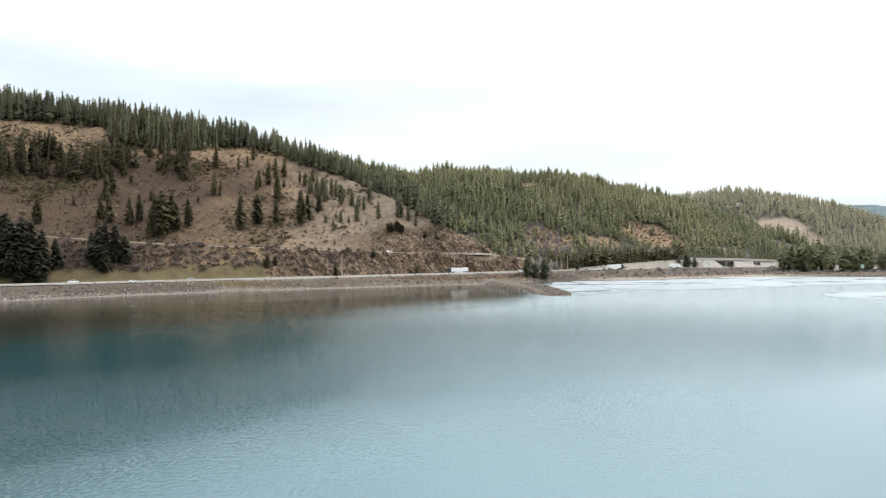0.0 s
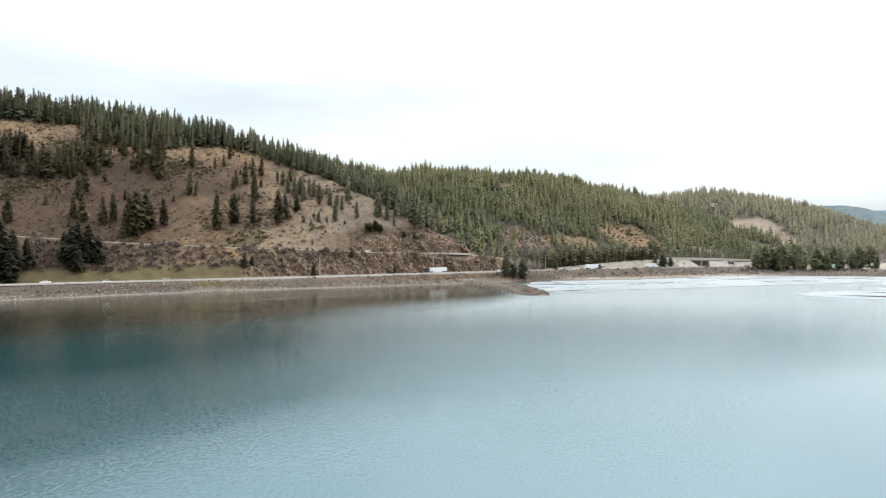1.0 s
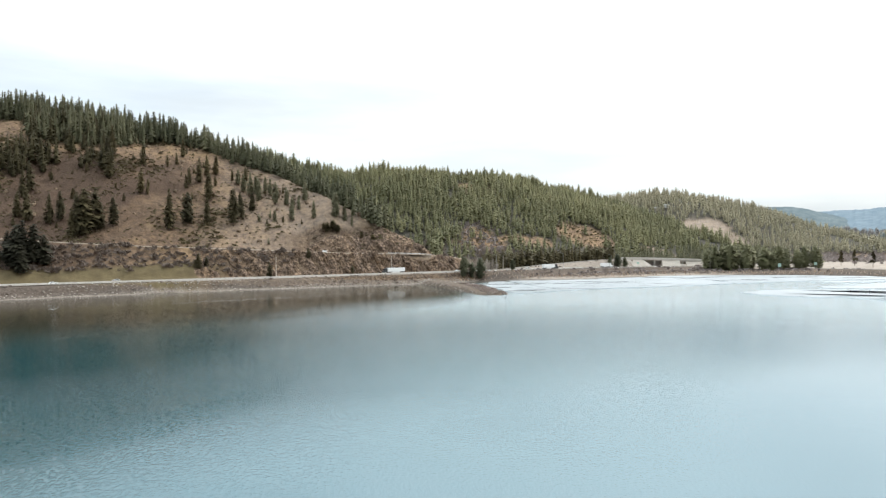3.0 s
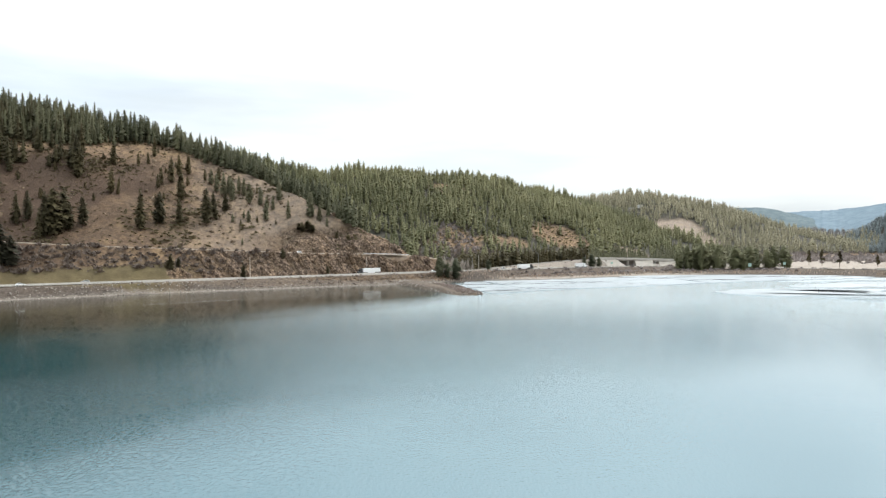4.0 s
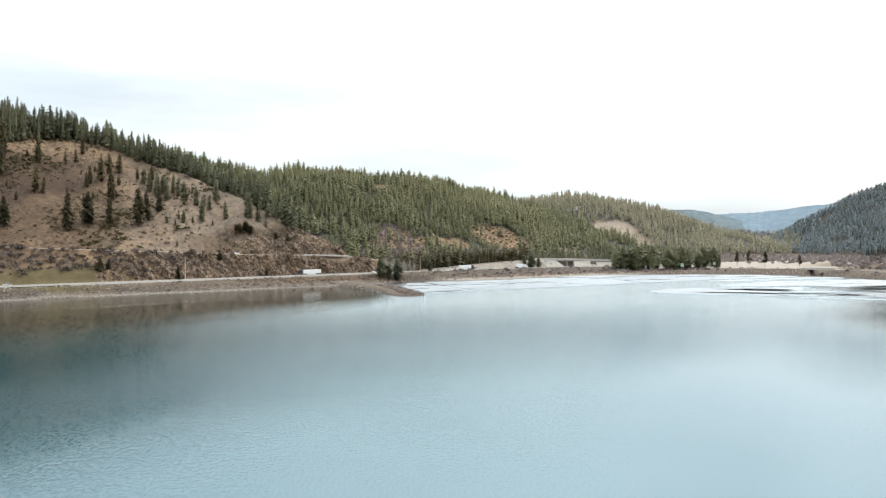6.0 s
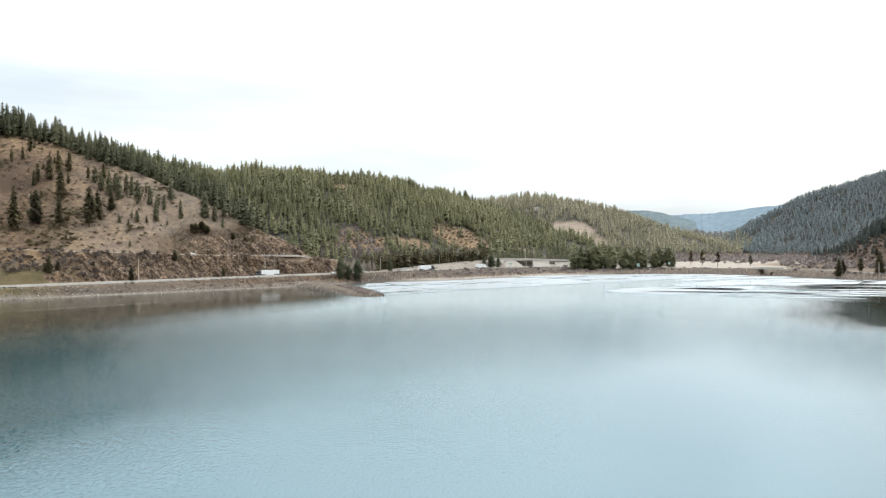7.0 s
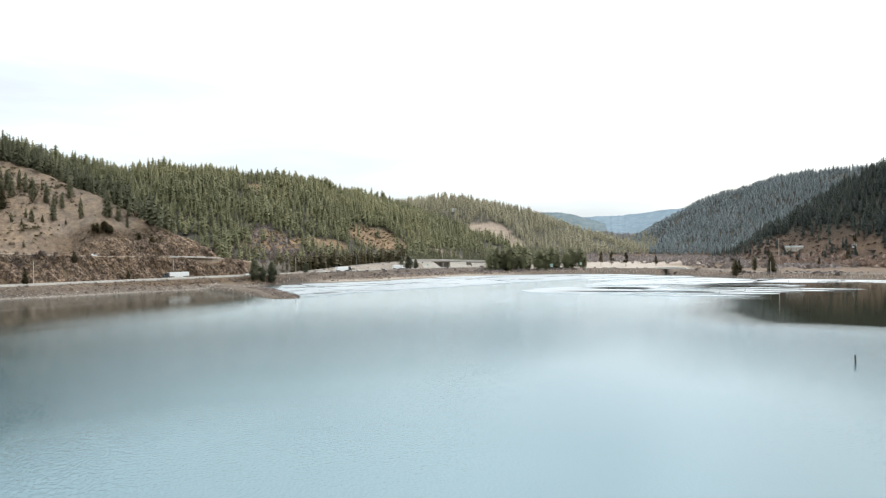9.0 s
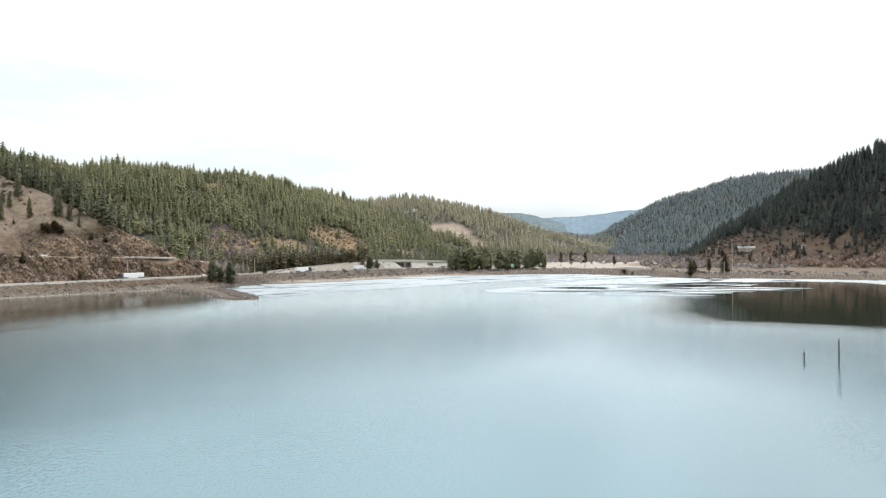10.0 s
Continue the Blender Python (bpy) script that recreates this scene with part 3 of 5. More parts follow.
def fir_template(rng, boughs=28, width=0.15, bare=0.06, full=0.75):
    """A narrow conifer crown, 1 m tall: a thin core and loose boughs all the way up, as vertices and triangles."""
    V, Fc = [], []
    for k, (r, z) in enumerate(((0.5, bare), (0.33, 0.4))):
        c = len(V)
        V.append((0, 0, 1.0 - 0.04 * (1 - k)))
        V += [(width * r * math.cos(1.257 * s + k), width * r * math.sin(1.257 * s + k), z) for s in range(5)]
        Fc += [(c, c + 1 + s, c + 1 + (s + 1) % 5) for s in range(5)]
    turn = rng.uniform(0, 6.28)
    for k in range(boughs):
        u = min(0.96, (k + rng.uniform(0, 1)) / boughs)
        L = width * min(1.0, 0.6 + 2.5 * u) * (1 - u) ** full * rng.uniform(0.75, 1.3) + 0.02
        bough(V, Fc, rng, bare + (0.98 - bare) * u, L, turn + 2.4 * k + rng.uniform(-.4, .4), 0.42, rng.uniform(0.0, 0.4), 0.5)
    return np.array(V), np.array(Fc)


def wood(name, xs, ys, hs, material, label, seed, templates, width=1.0):
    """Many trees joined into one mesh."""
    rng = np.random.default_rng(seed)
    zs = land(xs, ys)
    VV, FF, SS, base = [], [], [], 0
    pick = rng.integers(0, len(templates), len(xs))
    for k, (tv, tf) in enumerate(templates):
        m = np.nonzero(pick == k)[0]
        if not len(m):
            continue
        a, s = rng.uniform(0, 6.28, len(m)), rng.uniform(0.75, 1.3, len(m)) * width
        ca, sa = np.cos(a)[:, None], np.sin(a)[:, None]
        h = hs[m][:, None]
        X = (tv[None, :, 0] * ca - tv[None, :, 1] * sa) * h * s[:, None] + xs[m][:, None]
        Y = (tv[None, :, 0] * sa + tv[None, :, 1] * ca) * h * s[:, None] + ys[m][:, None]
        Z = tv[None, :, 2] * h + zs[m][:, None] - 0.3
        VV.append(np.stack([X, Y, Z], -1).reshape(-1, 3))
        FF.append((tf[None] + (np.arange(len(m)) * len(tv))[:, None, None]).reshape(-1, 3) + base)
        patch = 0.5 + 0.9 * vnoise(xs[m], ys[m], 60, seed + 90, 3)
        SS.append(np.repeat(np.clip(0.6 * patch + 0.45 * rng.uniform(0, 1, len(m)) ** 2, 0, 1), len(tv)))
        base += len(m) * len(tv)
    me = mesh_of(name, np.concatenate(VV), np.concatenate(FF), material, False, {"shade": np.concatenate(SS)})
    return tagged(new(name, me), label, "forest", kind="stuff")


def scatter(seed, spacing, x0, x1, y0, y1):
    rng = np.random.default_rng(seed)
    gx, gy = np.meshgrid(np.arange(x0, x1, spacing), np.arange(y0, y1, spacing))
    x, y = gx.ravel() + rng.uniform(-.5, .5, gx.size) * spacing, gy.ravel() + rng.uniform(-.5, .5, gx.size) * spacing
    return x, y, rng.uniform(0, 1, len(x)), rng


_rng = random.Random(4)
FAR_FIRS = [fir_template(_rng, 24, _rng.uniform(0.13, 0.21), _rng.uniform(0.03, 0.14), _rng.uniform(0.35, 0.7)) for _ in range(14)]
NEAR_FIRS = [fir_template(_rng, 48, _rng.uniform(0.12, 0.21), _rng.uniform(0.03, 0.12), _rng.uniform(0.5, 0.9)) for _ in range(14)]


def build_woods():
    # forested middle hill
    x, y, u, rng = scatter(11, 6.1, -520, 520, 620, 1130)
    z, q = land(x, y, True)
    gaps = vnoise(x, y, 75, 21, 4)
    ahead = y < np.interp(x, [p[0] for p in MID_HILL], [p[1] for p in MID_HILL]) + 70
    keep = ahead & (q["mid"] > np.maximum(q["near"] + 4, 9)) & (q["mid"] > q["third"]) & (u < 0.97) & (q["dh"] > 45) & (gaps < 0.44) & (u > 0.86 * cleared(x, y)) & (u < 0.35 + 0.65 * sstep(16, 34, q["mid"]))
    h = (8 + 13 * rng.uniform(0, 1, len(x))) * (0.95 + 0.3 * vnoise(x, y, 120, 22, 2) + 0.45 * vnoise(x, y, 28, 74, 3))
    wood("conifer_forest", x[keep], y[keep], h[keep], M_FIR, "dense green conifer forest covering the middle hill", 1, FAR_FIRS, 1.4)
    # third hill, thinner
    x, y, u, rng = scatter(12, 8.6, 250, 1150, 1030, 1640)
    z, q = land(x, y, True)
    gaps = vnoise(x, y, 110, 23, 4)
    keep = (q["third"] > np.maximum(q["mid"], 7)) & (u < 0.74) & (gaps < 0.34) & (u > 0.93 * cleared(x, y))
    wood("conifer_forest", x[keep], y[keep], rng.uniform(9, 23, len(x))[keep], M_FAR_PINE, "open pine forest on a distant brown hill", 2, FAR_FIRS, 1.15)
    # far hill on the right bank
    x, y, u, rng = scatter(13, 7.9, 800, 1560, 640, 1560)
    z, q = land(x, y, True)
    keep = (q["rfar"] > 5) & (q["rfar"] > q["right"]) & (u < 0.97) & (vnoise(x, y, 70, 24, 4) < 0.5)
    wood("conifer_forest", x[keep], y[keep], rng.uniform(8, 17, len(x))[keep], M_HAZY_FIR, "conifer forest on the far valley side, tinted blue-grey for haze", 3, FAR_FIRS, 1.5)
    # dark hill on the right bank
    x, y, u, rng = scatter(14, 6.4, 560, 960, 150, 700)
    z, q = land(x, y, True)
    open_slope = sstep(22, 40, q["right"] + 14 * vnoise(x, y, 45, 25, 3) + 9 * sstep(52.5, 56, np.degrees(np.arctan2(x, y))))
    keep = (q["right"] > 6) & (u < 0.16 + 0.84 * np.maximum(open_slope, 0.6 * sstep(0.0, 0.25, vnoise(x, y, 24, 75, 3))))
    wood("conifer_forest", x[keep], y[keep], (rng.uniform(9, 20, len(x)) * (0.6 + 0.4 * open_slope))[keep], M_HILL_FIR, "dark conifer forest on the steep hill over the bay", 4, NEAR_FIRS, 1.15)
    # crest of the near hill
    x, y, u, rng = scatter(15, 4.8, -780, 10, 460, 790)
    z, q = land(x, y, True)
    dr, _ = along(x, y, NEAR_HILL)
    behind = (y - np.interp(x, [p[0] for p in NEAR_HILL], [p[1] for p in NEAR_HILL])) > -8 - 55 * sstep(-170, -260, x)
    brow = (z - EYE) / np.hypot(x, y)
    keep = (q["near"] > q["mid"]) & behind & ((brow > 0.165) | (x > -300)) & (dr < 80) & (u < 0.94 - 0.5 * sstep(-190, -120, x)) & (q["near"] > 30)
    wood("conifer_forest", x[keep], y[keep], (11 + 17 * rng.uniform(0, 1, len(x)))[keep], M_CREST, "line of dark conifers along the hill crest", 5, NEAR_FIRS, 1.0)
    # wood along the foot of the hills behind the overpass
    x, y, u, rng = scatter(17, 6.5, 190, 620, 640, 980)
    z, q = land(x, y, True)
    d, _ = along(x, y, [(225, 700), (300, 745), (380, 770), (470, 850), (560, 930)])
    keep = (d < 34 + 12 * vnoise(x, y, 40, 26, 3)) & (u < 0.8) & (q["dh"] > 22) & (u > 0.9 * cleared(x, y))
    wood("conifer_forest", x[keep], y[keep], rng.uniform(8, 19, len(x))[keep], M_CREST, "dark conifers along the foot of the hills", 7, NEAR_FIRS, 1.1)
    # low rise that closes the valley
    x, y, u, rng = scatter(16, 15, 900, 1650, 1550, 2400)
    z, q = land(x, y, True)
    keep = (q["far"] > 4) & (q["far"] > q["third"]) & (q["far"] > q["rfar"]) & (u < 0.9)
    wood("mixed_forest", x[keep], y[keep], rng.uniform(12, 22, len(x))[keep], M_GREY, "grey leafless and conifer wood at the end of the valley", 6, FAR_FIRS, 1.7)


build_woods()


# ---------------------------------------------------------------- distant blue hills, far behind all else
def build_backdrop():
    # distance haze is painted into these base colours, grey-green and blue
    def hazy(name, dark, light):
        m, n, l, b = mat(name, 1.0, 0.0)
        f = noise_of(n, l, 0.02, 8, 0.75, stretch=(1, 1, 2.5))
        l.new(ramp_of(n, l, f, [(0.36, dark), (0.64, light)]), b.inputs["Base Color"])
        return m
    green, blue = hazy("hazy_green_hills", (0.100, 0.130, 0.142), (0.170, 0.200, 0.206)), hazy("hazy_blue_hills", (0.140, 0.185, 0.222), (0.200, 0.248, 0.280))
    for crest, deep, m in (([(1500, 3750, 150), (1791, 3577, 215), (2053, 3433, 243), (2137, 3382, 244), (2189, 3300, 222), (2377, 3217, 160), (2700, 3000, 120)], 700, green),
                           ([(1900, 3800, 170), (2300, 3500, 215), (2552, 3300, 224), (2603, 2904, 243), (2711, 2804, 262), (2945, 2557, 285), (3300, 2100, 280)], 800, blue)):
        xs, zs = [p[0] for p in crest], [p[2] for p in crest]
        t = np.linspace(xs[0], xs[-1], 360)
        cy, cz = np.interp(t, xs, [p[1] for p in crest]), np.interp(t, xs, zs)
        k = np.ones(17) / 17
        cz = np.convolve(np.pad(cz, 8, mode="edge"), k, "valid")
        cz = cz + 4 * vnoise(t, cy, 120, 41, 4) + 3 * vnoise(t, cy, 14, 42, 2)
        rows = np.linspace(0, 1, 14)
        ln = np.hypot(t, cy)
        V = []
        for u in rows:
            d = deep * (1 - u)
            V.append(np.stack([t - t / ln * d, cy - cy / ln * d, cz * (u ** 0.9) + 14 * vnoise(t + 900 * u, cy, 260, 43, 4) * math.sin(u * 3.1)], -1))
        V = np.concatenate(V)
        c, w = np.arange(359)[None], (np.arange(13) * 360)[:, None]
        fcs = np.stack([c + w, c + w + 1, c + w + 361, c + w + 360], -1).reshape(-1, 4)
        tagged(new("backdrop", mesh_of("backdrop", V, fcs, m, True)), "forested hills far down the valley, tinted with haze", "hills", kind="structure")


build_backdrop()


# ---------------------------------------------------------------- ice on the shallow bay
def ice_sheet(outline, label, seed, rag=2.5):
    """A thin floe with a ragged edge, from its rough outline."""
    pts = []
    for p, q in zip(outline, outline[1:] + outline[:1]):
        k = max(2, int(math.hypot(q[0] - p[0], q[1] - p[1]) / 2.5))
        pts += [(p[0] + (q[0] - p[0]) * s / k, p[1] + (q[1] - p[1]) * s / k) for s in range(k)]
    P = np.array(pts)
    for _ in range(3):
        P = 0.25 * np.roll(P, 1, 0) + 0.5 * P + 0.25 * np.roll(P, -1, 0)
    P[:, 0] += rag * vnoise(P[:, 0], P[:, 1], 14, seed, 4)
    P[:, 1] += rag * 1.6 * vnoise(P[:, 0], P[:, 1], 14, seed + 9, 4)
    bm = bmesh.new()
    vs = [bm.verts.new((x, y, 0.10)) for x, y in P]
    top = bm.faces.new(vs)
    ext = bmesh.ops.extrude_face_region(bm, geom=[top])
    for v in ext["geom"]:
        if isinstance(v, bmesh.types.BMVert):
            v.co.z = -0.15
    bmesh.ops.triangulate(bm, faces=bm.faces[:])
    bmesh.ops.recalc_face_normals(bm, faces=bm.faces[:])
    me = bpy.data.meshes.new("ice_sheet")
    bm.to_mesh(me)
    bm.free()
    me.materials.append(M_ICE)
    return tagged(new("ice_sheet", me), label, "ice sheet", "ice on the bay")


ICE = [
    ([(72, 362), (84, 366), (104, 380), (97, 440), (92, 500), (80, 492), (70, 450), (70, 400)], 1),
    ([(105.5, 381), (116, 387), (153, 400), (196, 413), (234, 430), (246, 520), (214, 545), (158, 518), (94, 506), (98.5, 450)], 2),
    ([(237, 431), (282, 446), (330, 456), (372, 462), (398, 476), (392, 512), (350, 548), (299, 568), (250, 576), (218, 549), (248, 520)], 3),
    ([(189, 343), (186, 325), (199, 304), (232, 300), (262, 316), (290, 338), (243, 357), (210, 356)], 4),
    ([(250, 364), (296, 348), (350, 336), (386, 344), (398, 372), (394, 410), (360, 425), (310, 405), (262, 385)], 7),
    ([(364, 338), (376, 316), (408, 306), (424, 272), (408, 244), (372, 222), (382, 204), (470, 190), (472, 240), (456, 290), (424, 352), (404, 372)], 8),
    ([(300, 420), (352, 436), (398, 428), (410, 452), (382, 456), (330, 446), (286, 436)], 9),
]
for _o, _s in ICE:
    ice_sheet(_o, "thin white lake ice with ragged edges on the bay", _s, 3.0)


def floes():
    """Long narrow floes adrift off the ice edge."""
    rng = random.Random(12)
    k = 0
    while k < 26:
        x, y = rng.uniform(205, 375), rng.uniform(246, 345)
        a = math.degrees(math.atan2(x, y))
        r = math.hypot(x, y)
        if not (33 < a < 52 and 345 < r < 470) or (a < 41 and r > 425):
            continue
        L, W = rng.uniform(8, 34), rng.uniform(2.0, 7.5)
        ca, sa = math.cos(math.atan2(x, y)), math.sin(math.atan2(x, y))
        pts = []
        for s in range(12):
            q = 2 * math.pi * s / 12
            u, v = L * math.cos(q) * rng.uniform(0.8, 1.1), W * math.sin(q) * rng.uniform(0.7, 1.1)
            pts.append((x + u * ca + v * sa, y - u * sa + v * ca))
        ice_sheet(pts, "long narrow ice floe adrift off the ice edge", 40 + k, 1.2)
        k += 1


floes()


# ---------------------------------------------------------------- trees
def crown_mesh(seed, whorls=24, spokes=6, width=0.17, bare=0.08, oval=0.0):
    """Drooping, uneven boughs round a thin core; oval crowns are broadest half way up."""
    rng = random.Random(seed)
    tv, tf = fir_template(rng, 12, width * 0.6, bare)
    V, Fc = [tuple(v) for v in tv], [tuple(f) for f in tf]
    side = rng.uniform(0, 6.28)
    for k in range(whorls):
        u = min((k + rng.uniform(0, 0.9)) / whorls, 0.97)
        z = bare + (0.98 - bare) * u
        cone, egg = min(1.0, 0.55 + 2.4 * u) * (1 - u) ** 0.72, math.sin(math.pi * (0.14 + 0.84 * u)) ** 0.65
        reach = width * (cone * (1 - oval) + egg * oval) * rng.uniform(0.8, 1.12)
        for s in range(spokes):
            if rng.random() < 0.14:
                continue
            a = rng.uniform(0, 6.28)
            L = reach * rng.uniform(0.65, 1.2) * (1 + 0.2 * math.cos(a - side)) + 0.012
            bough(V, Fc, rng, z, L, a, 0.15, rng.uniform(-0.1, 0.45))
    return np.array(V), np.array(Fc)


def pine_crown(seed, lo=0.35):
    """Open crown of loose needle clumps."""
    rng = random.Random(seed)
    V, Fc = [], []
    for k in range(46):
        u = rng.random()
        z, a = lo + (0.95 - lo) * u, rng.uniform(0, 6.28)
        q = 0.17 * (1 - u * 0.75) * rng.uniform(0.2, 1.0)
        cx, cy, s = q * math.cos(a), q * math.sin(a), rng.uniform(0.035, 0.075) * (1.2 - 0.5 * u)
        for _ in range(14):
            d = Vector((rng.gauss(0, 1), rng.gauss(0, 1), rng.gauss(0, 0.7)))
            d.normalize()
            e = d.orthogonal().normalized() * s * 0.5
            c = len(V)
            p = Vector((cx, cy, z)) + d * s * rng.uniform(0.2, 0.6)
            V += [tuple(p - e), tuple(p + e), tuple(p + d * s * 0.9)]
            Fc.append((c, c + 1, c + 2))
    return np.array(V), np.array(Fc)


def trunk_mesh(top=0.9, r=0.016):
    bm = bmesh.new()
    tube(bm, (0, 0, -0.03), (0.004, 0.002, top * 0.5), r, r * 0.65, 7)
    tube(bm, (0.004, 0.002, top * 0.5), (0, 0.004, top), r * 0.65, r * 0.12, 7)
    for k in range(8):
        a, z = k * 2.4, 0.18 + 0.08 * k
        tube(bm, (0, 0, z), (0.09 * (1 - z) * math.cos(a), 0.09 * (1 - z) * math.sin(a), z + 0.01), r * 0.25, r * 0.06, 4)
    me = bpy.data.meshes.new("trunk")
    bm.to_mesh(me)
    bm.free()
    me.materials.append(M_BARK)
    return me


def tree_kind(name, label, category, group, vf, material, trunk):
    t = thing(name, label, category, group)
    part("trunk", trunk, None, t)
    part("crown", mesh_of("crown", vf[0], vf[1], material, False), None, t)
    return t


TRUNK = trunk_mesh()
M_SLOPE_FIR = foliage("slope_fir_needles", (0.028, 0.023, 0.011), (0.100, 0.080, 0.036), (0.17, 0.125, 0.056))
# kind, seed, whorls, boughs a whorl, half-width, bare foot, roundness
FIR_KINDS = [("slender", 1, 44, 10, 0.17, 0.06, 0.15), ("broad", 2, 44, 11, 0.22, 0.03, 0.35), ("ragged", 3, 36, 9, 0.19, 0.10, 0.5), ("tall", 4, 44, 10, 0.18, 0.05, 0.25)]


def plant(kinds, spots, seed, spread=1.0, sink=0.4):
    """Copies of the first trees, each on the ground at (x, y) with its height; the first trees themselves take the first spots."""
    rng = random.Random(seed)
    used = set()
    for k, (x, y, h) in enumerate(spots):
        t = kinds[k % len(kinds)] if k < len(kinds) else rng.choice(kinds)
        w = h * rng.uniform(0.85, 1.15) * spread
        m = Matrix.Translation((x, y, ground_z(x, y) - sink)) @ Matrix.Rotation(rng.uniform(0, 6.28), 4, "Z") @ Matrix.Diagonal((w, w, h, 1))
        if id(t) not in used:
            used.add(id(t))
            t.matrix_basis = m
            t["placed"] = 1
            made = t
        else:
            keep = t.matrix_basis.copy()
            t.matrix_basis = Matrix()
            made = copy_thing(t, m)
            t.matrix_basis = keep
        del made
    for t in kinds:
        if "placed" in t:
            del t["placed"]


def firs(label, group, material, seeds, spots, seed, spread=1.0, name="fir_tree", oval=0.0):
    kinds = []
    for k in range(min(seeds, len(spots))):
        _, s, wh, sp, wd, br, rd = FIR_KINDS[k % 4]
        kinds.append(tree_kind(name, label, "conifer tree", group, crown_mesh(s + 10 * seed + k, wh, sp, wd, br, max(rd, oval)), material, TRUNK))
    plant(kinds, spots, seed, spread)


M_FOOT_FIR = foliage("foot_fir_needles", (0.008, 0.009, 0.006), (0.030, 0.028, 0.016), (0.055, 0.048, 0.027))
firs("dark green fir standing alone on the dry slope", "firs on the open slope", M_DARK_FIR, 4,
     [(-157, 528, 33), (-147, 542, 25), (-114, 547, 31), (-111, 560, 21), (-103, 566, 15), (-211, 499, 33), (-208, 503, 34), (-203, 510, 31), (-200, 511, 21), (-193, 516, 23), (-229, 514, 23), (-235, 511, 24),
      (-249, 508, 26), (-256, 510, 20), (-252, 514, 15), (-254, 500, 9), (-265, 535, 24), (-264, 543, 25), (-226, 593, 24), (-133, 544, 21), (-216, 575, 23), (-213, 495, 22), (-290, 488, 20)], 21, 1.1)
firs("tall thin olive-green conifer on the dry slope", "thin conifers on the upper slope", M_SLOPE_FIR, 4,
     [(-227, 607, 27), (-216, 572, 23), (-199, 600, 20), (-183, 612, 12), (-188, 561, 22), (-158, 588, 16), (-151, 592, 22), (-148, 604, 19), (-141, 609, 17), (-138, 569, 24), (-126, 601, 11), (-116, 607, 13),
      (-178, 621, 12), (-177, 637, 18), (-184, 563, 10), (-160, 584, 13)], 29, 0.95)
firs("tall dark fir in a clump at the foot of the hill", "firs at the hill foot", M_FOOT_FIR, 4,
     [(-254, 387, 28), (-246, 388, 33), (-242, 391, 35), (-238, 394, 32), (-234, 398, 27), (-260, 390, 32), (-230, 404, 19), (-215, 417, 21), (-210, 417, 26), (-208, 420, 28), (-203, 422, 26), (-199, 426, 19), (-250, 394, 24), (-240, 386, 22), (-256, 398, 29), (-232, 391, 20), (-266, 384, 27), (-206, 413, 18), (-212, 424, 22)], 22, 1.5)
firs("olive-green conifer near the hill's rocky nose", "firs on the hill nose", M_PINE, 4,
     [(-108, 586, 21), (-104, 589, 16), (-85, 571, 20), (-91, 582, 16), (-77, 575, 16), (-96, 589, 14), (-70, 559, 20), (-53, 560, 16), (-87, 557, 8), (-83, 554, 10), (-95, 551, 8), (-84, 529, 6),
      (-35, 562, 21), (-28, 562, 15), (-62, 583, 16), (-100, 578, 18), (-22, 560, 10), (-115, 592, 17), (-120, 598, 15), (-66, 572, 13)], 23)
firs("low spreading juniper on the hill nose", "junipers on the hill nose", M_SLOPE_FIR, 2, [(-41, 546, 8), (-37, 550, 7), (-44, 548, 6), (-33, 549, 6), (-5, 549, 5), (-14, 552, 6)], 33, 2.2, "juniper", 0.8)
firs("bushy young conifer on the bank beside the highway", "conifers by the highway", M_DARK_FIR, 3,
     [(-73, 462, 11), (-119, 462, 11), (-52, 505, 9), (-115, 466, 8), (-20, 512, 7)], 24, 1.5)
firs("slender dark conifer at the root of the jetty", "conifers by the jetty", M_CREST, 3, [(62, 507, 16), (64, 511, 13), (69, 509, 13), (76, 514, 16), (108, 548, 10)], 28, 1.45, oval=0.9)
firs("bushy conifer on the slip road bank by the overpass", "conifers by the overpass", M_CREST, 2, [(212, 612, 11), (219, 614, 13), (227, 616, 10)], 34, 1.7, oval=0.5)
firs("conifer in the grove beside the lake shore", "grove by the shore", M_FIR, 4,
     [(301, 588, 24), (310, 594, 22), (316, 588, 25), (324, 594, 22), (330, 586, 25), (338, 595, 21), (345, 584, 23), (352, 592, 21), (360, 584, 23), (367, 588, 21), (294, 592, 18), (334, 600, 25), (355, 600, 20),
      (306, 600, 21), (320, 602, 24), (373, 594, 20), (298, 598, 19), (343, 604, 23), (313, 584, 17), (327, 582, 18), (350, 580, 17), (364, 596, 22), (380, 590, 18), (388, 592, 21), (396, 588, 23), (402, 592, 20)], 25, 1.55, oval=0.6)
firs("dark conifer beside the lakeside causeway", "conifers by the causeway", M_DARK_FIR, 3, [(414, 403, 15), (423, 408, 11), (458, 425, 13), (430, 383, 17)], 26, 1.5)


M_BELT = foliage("belt_fir_needles", (0.012, 0.012, 0.006), (0.046, 0.040, 0.019), (0.090, 0.074, 0.035))


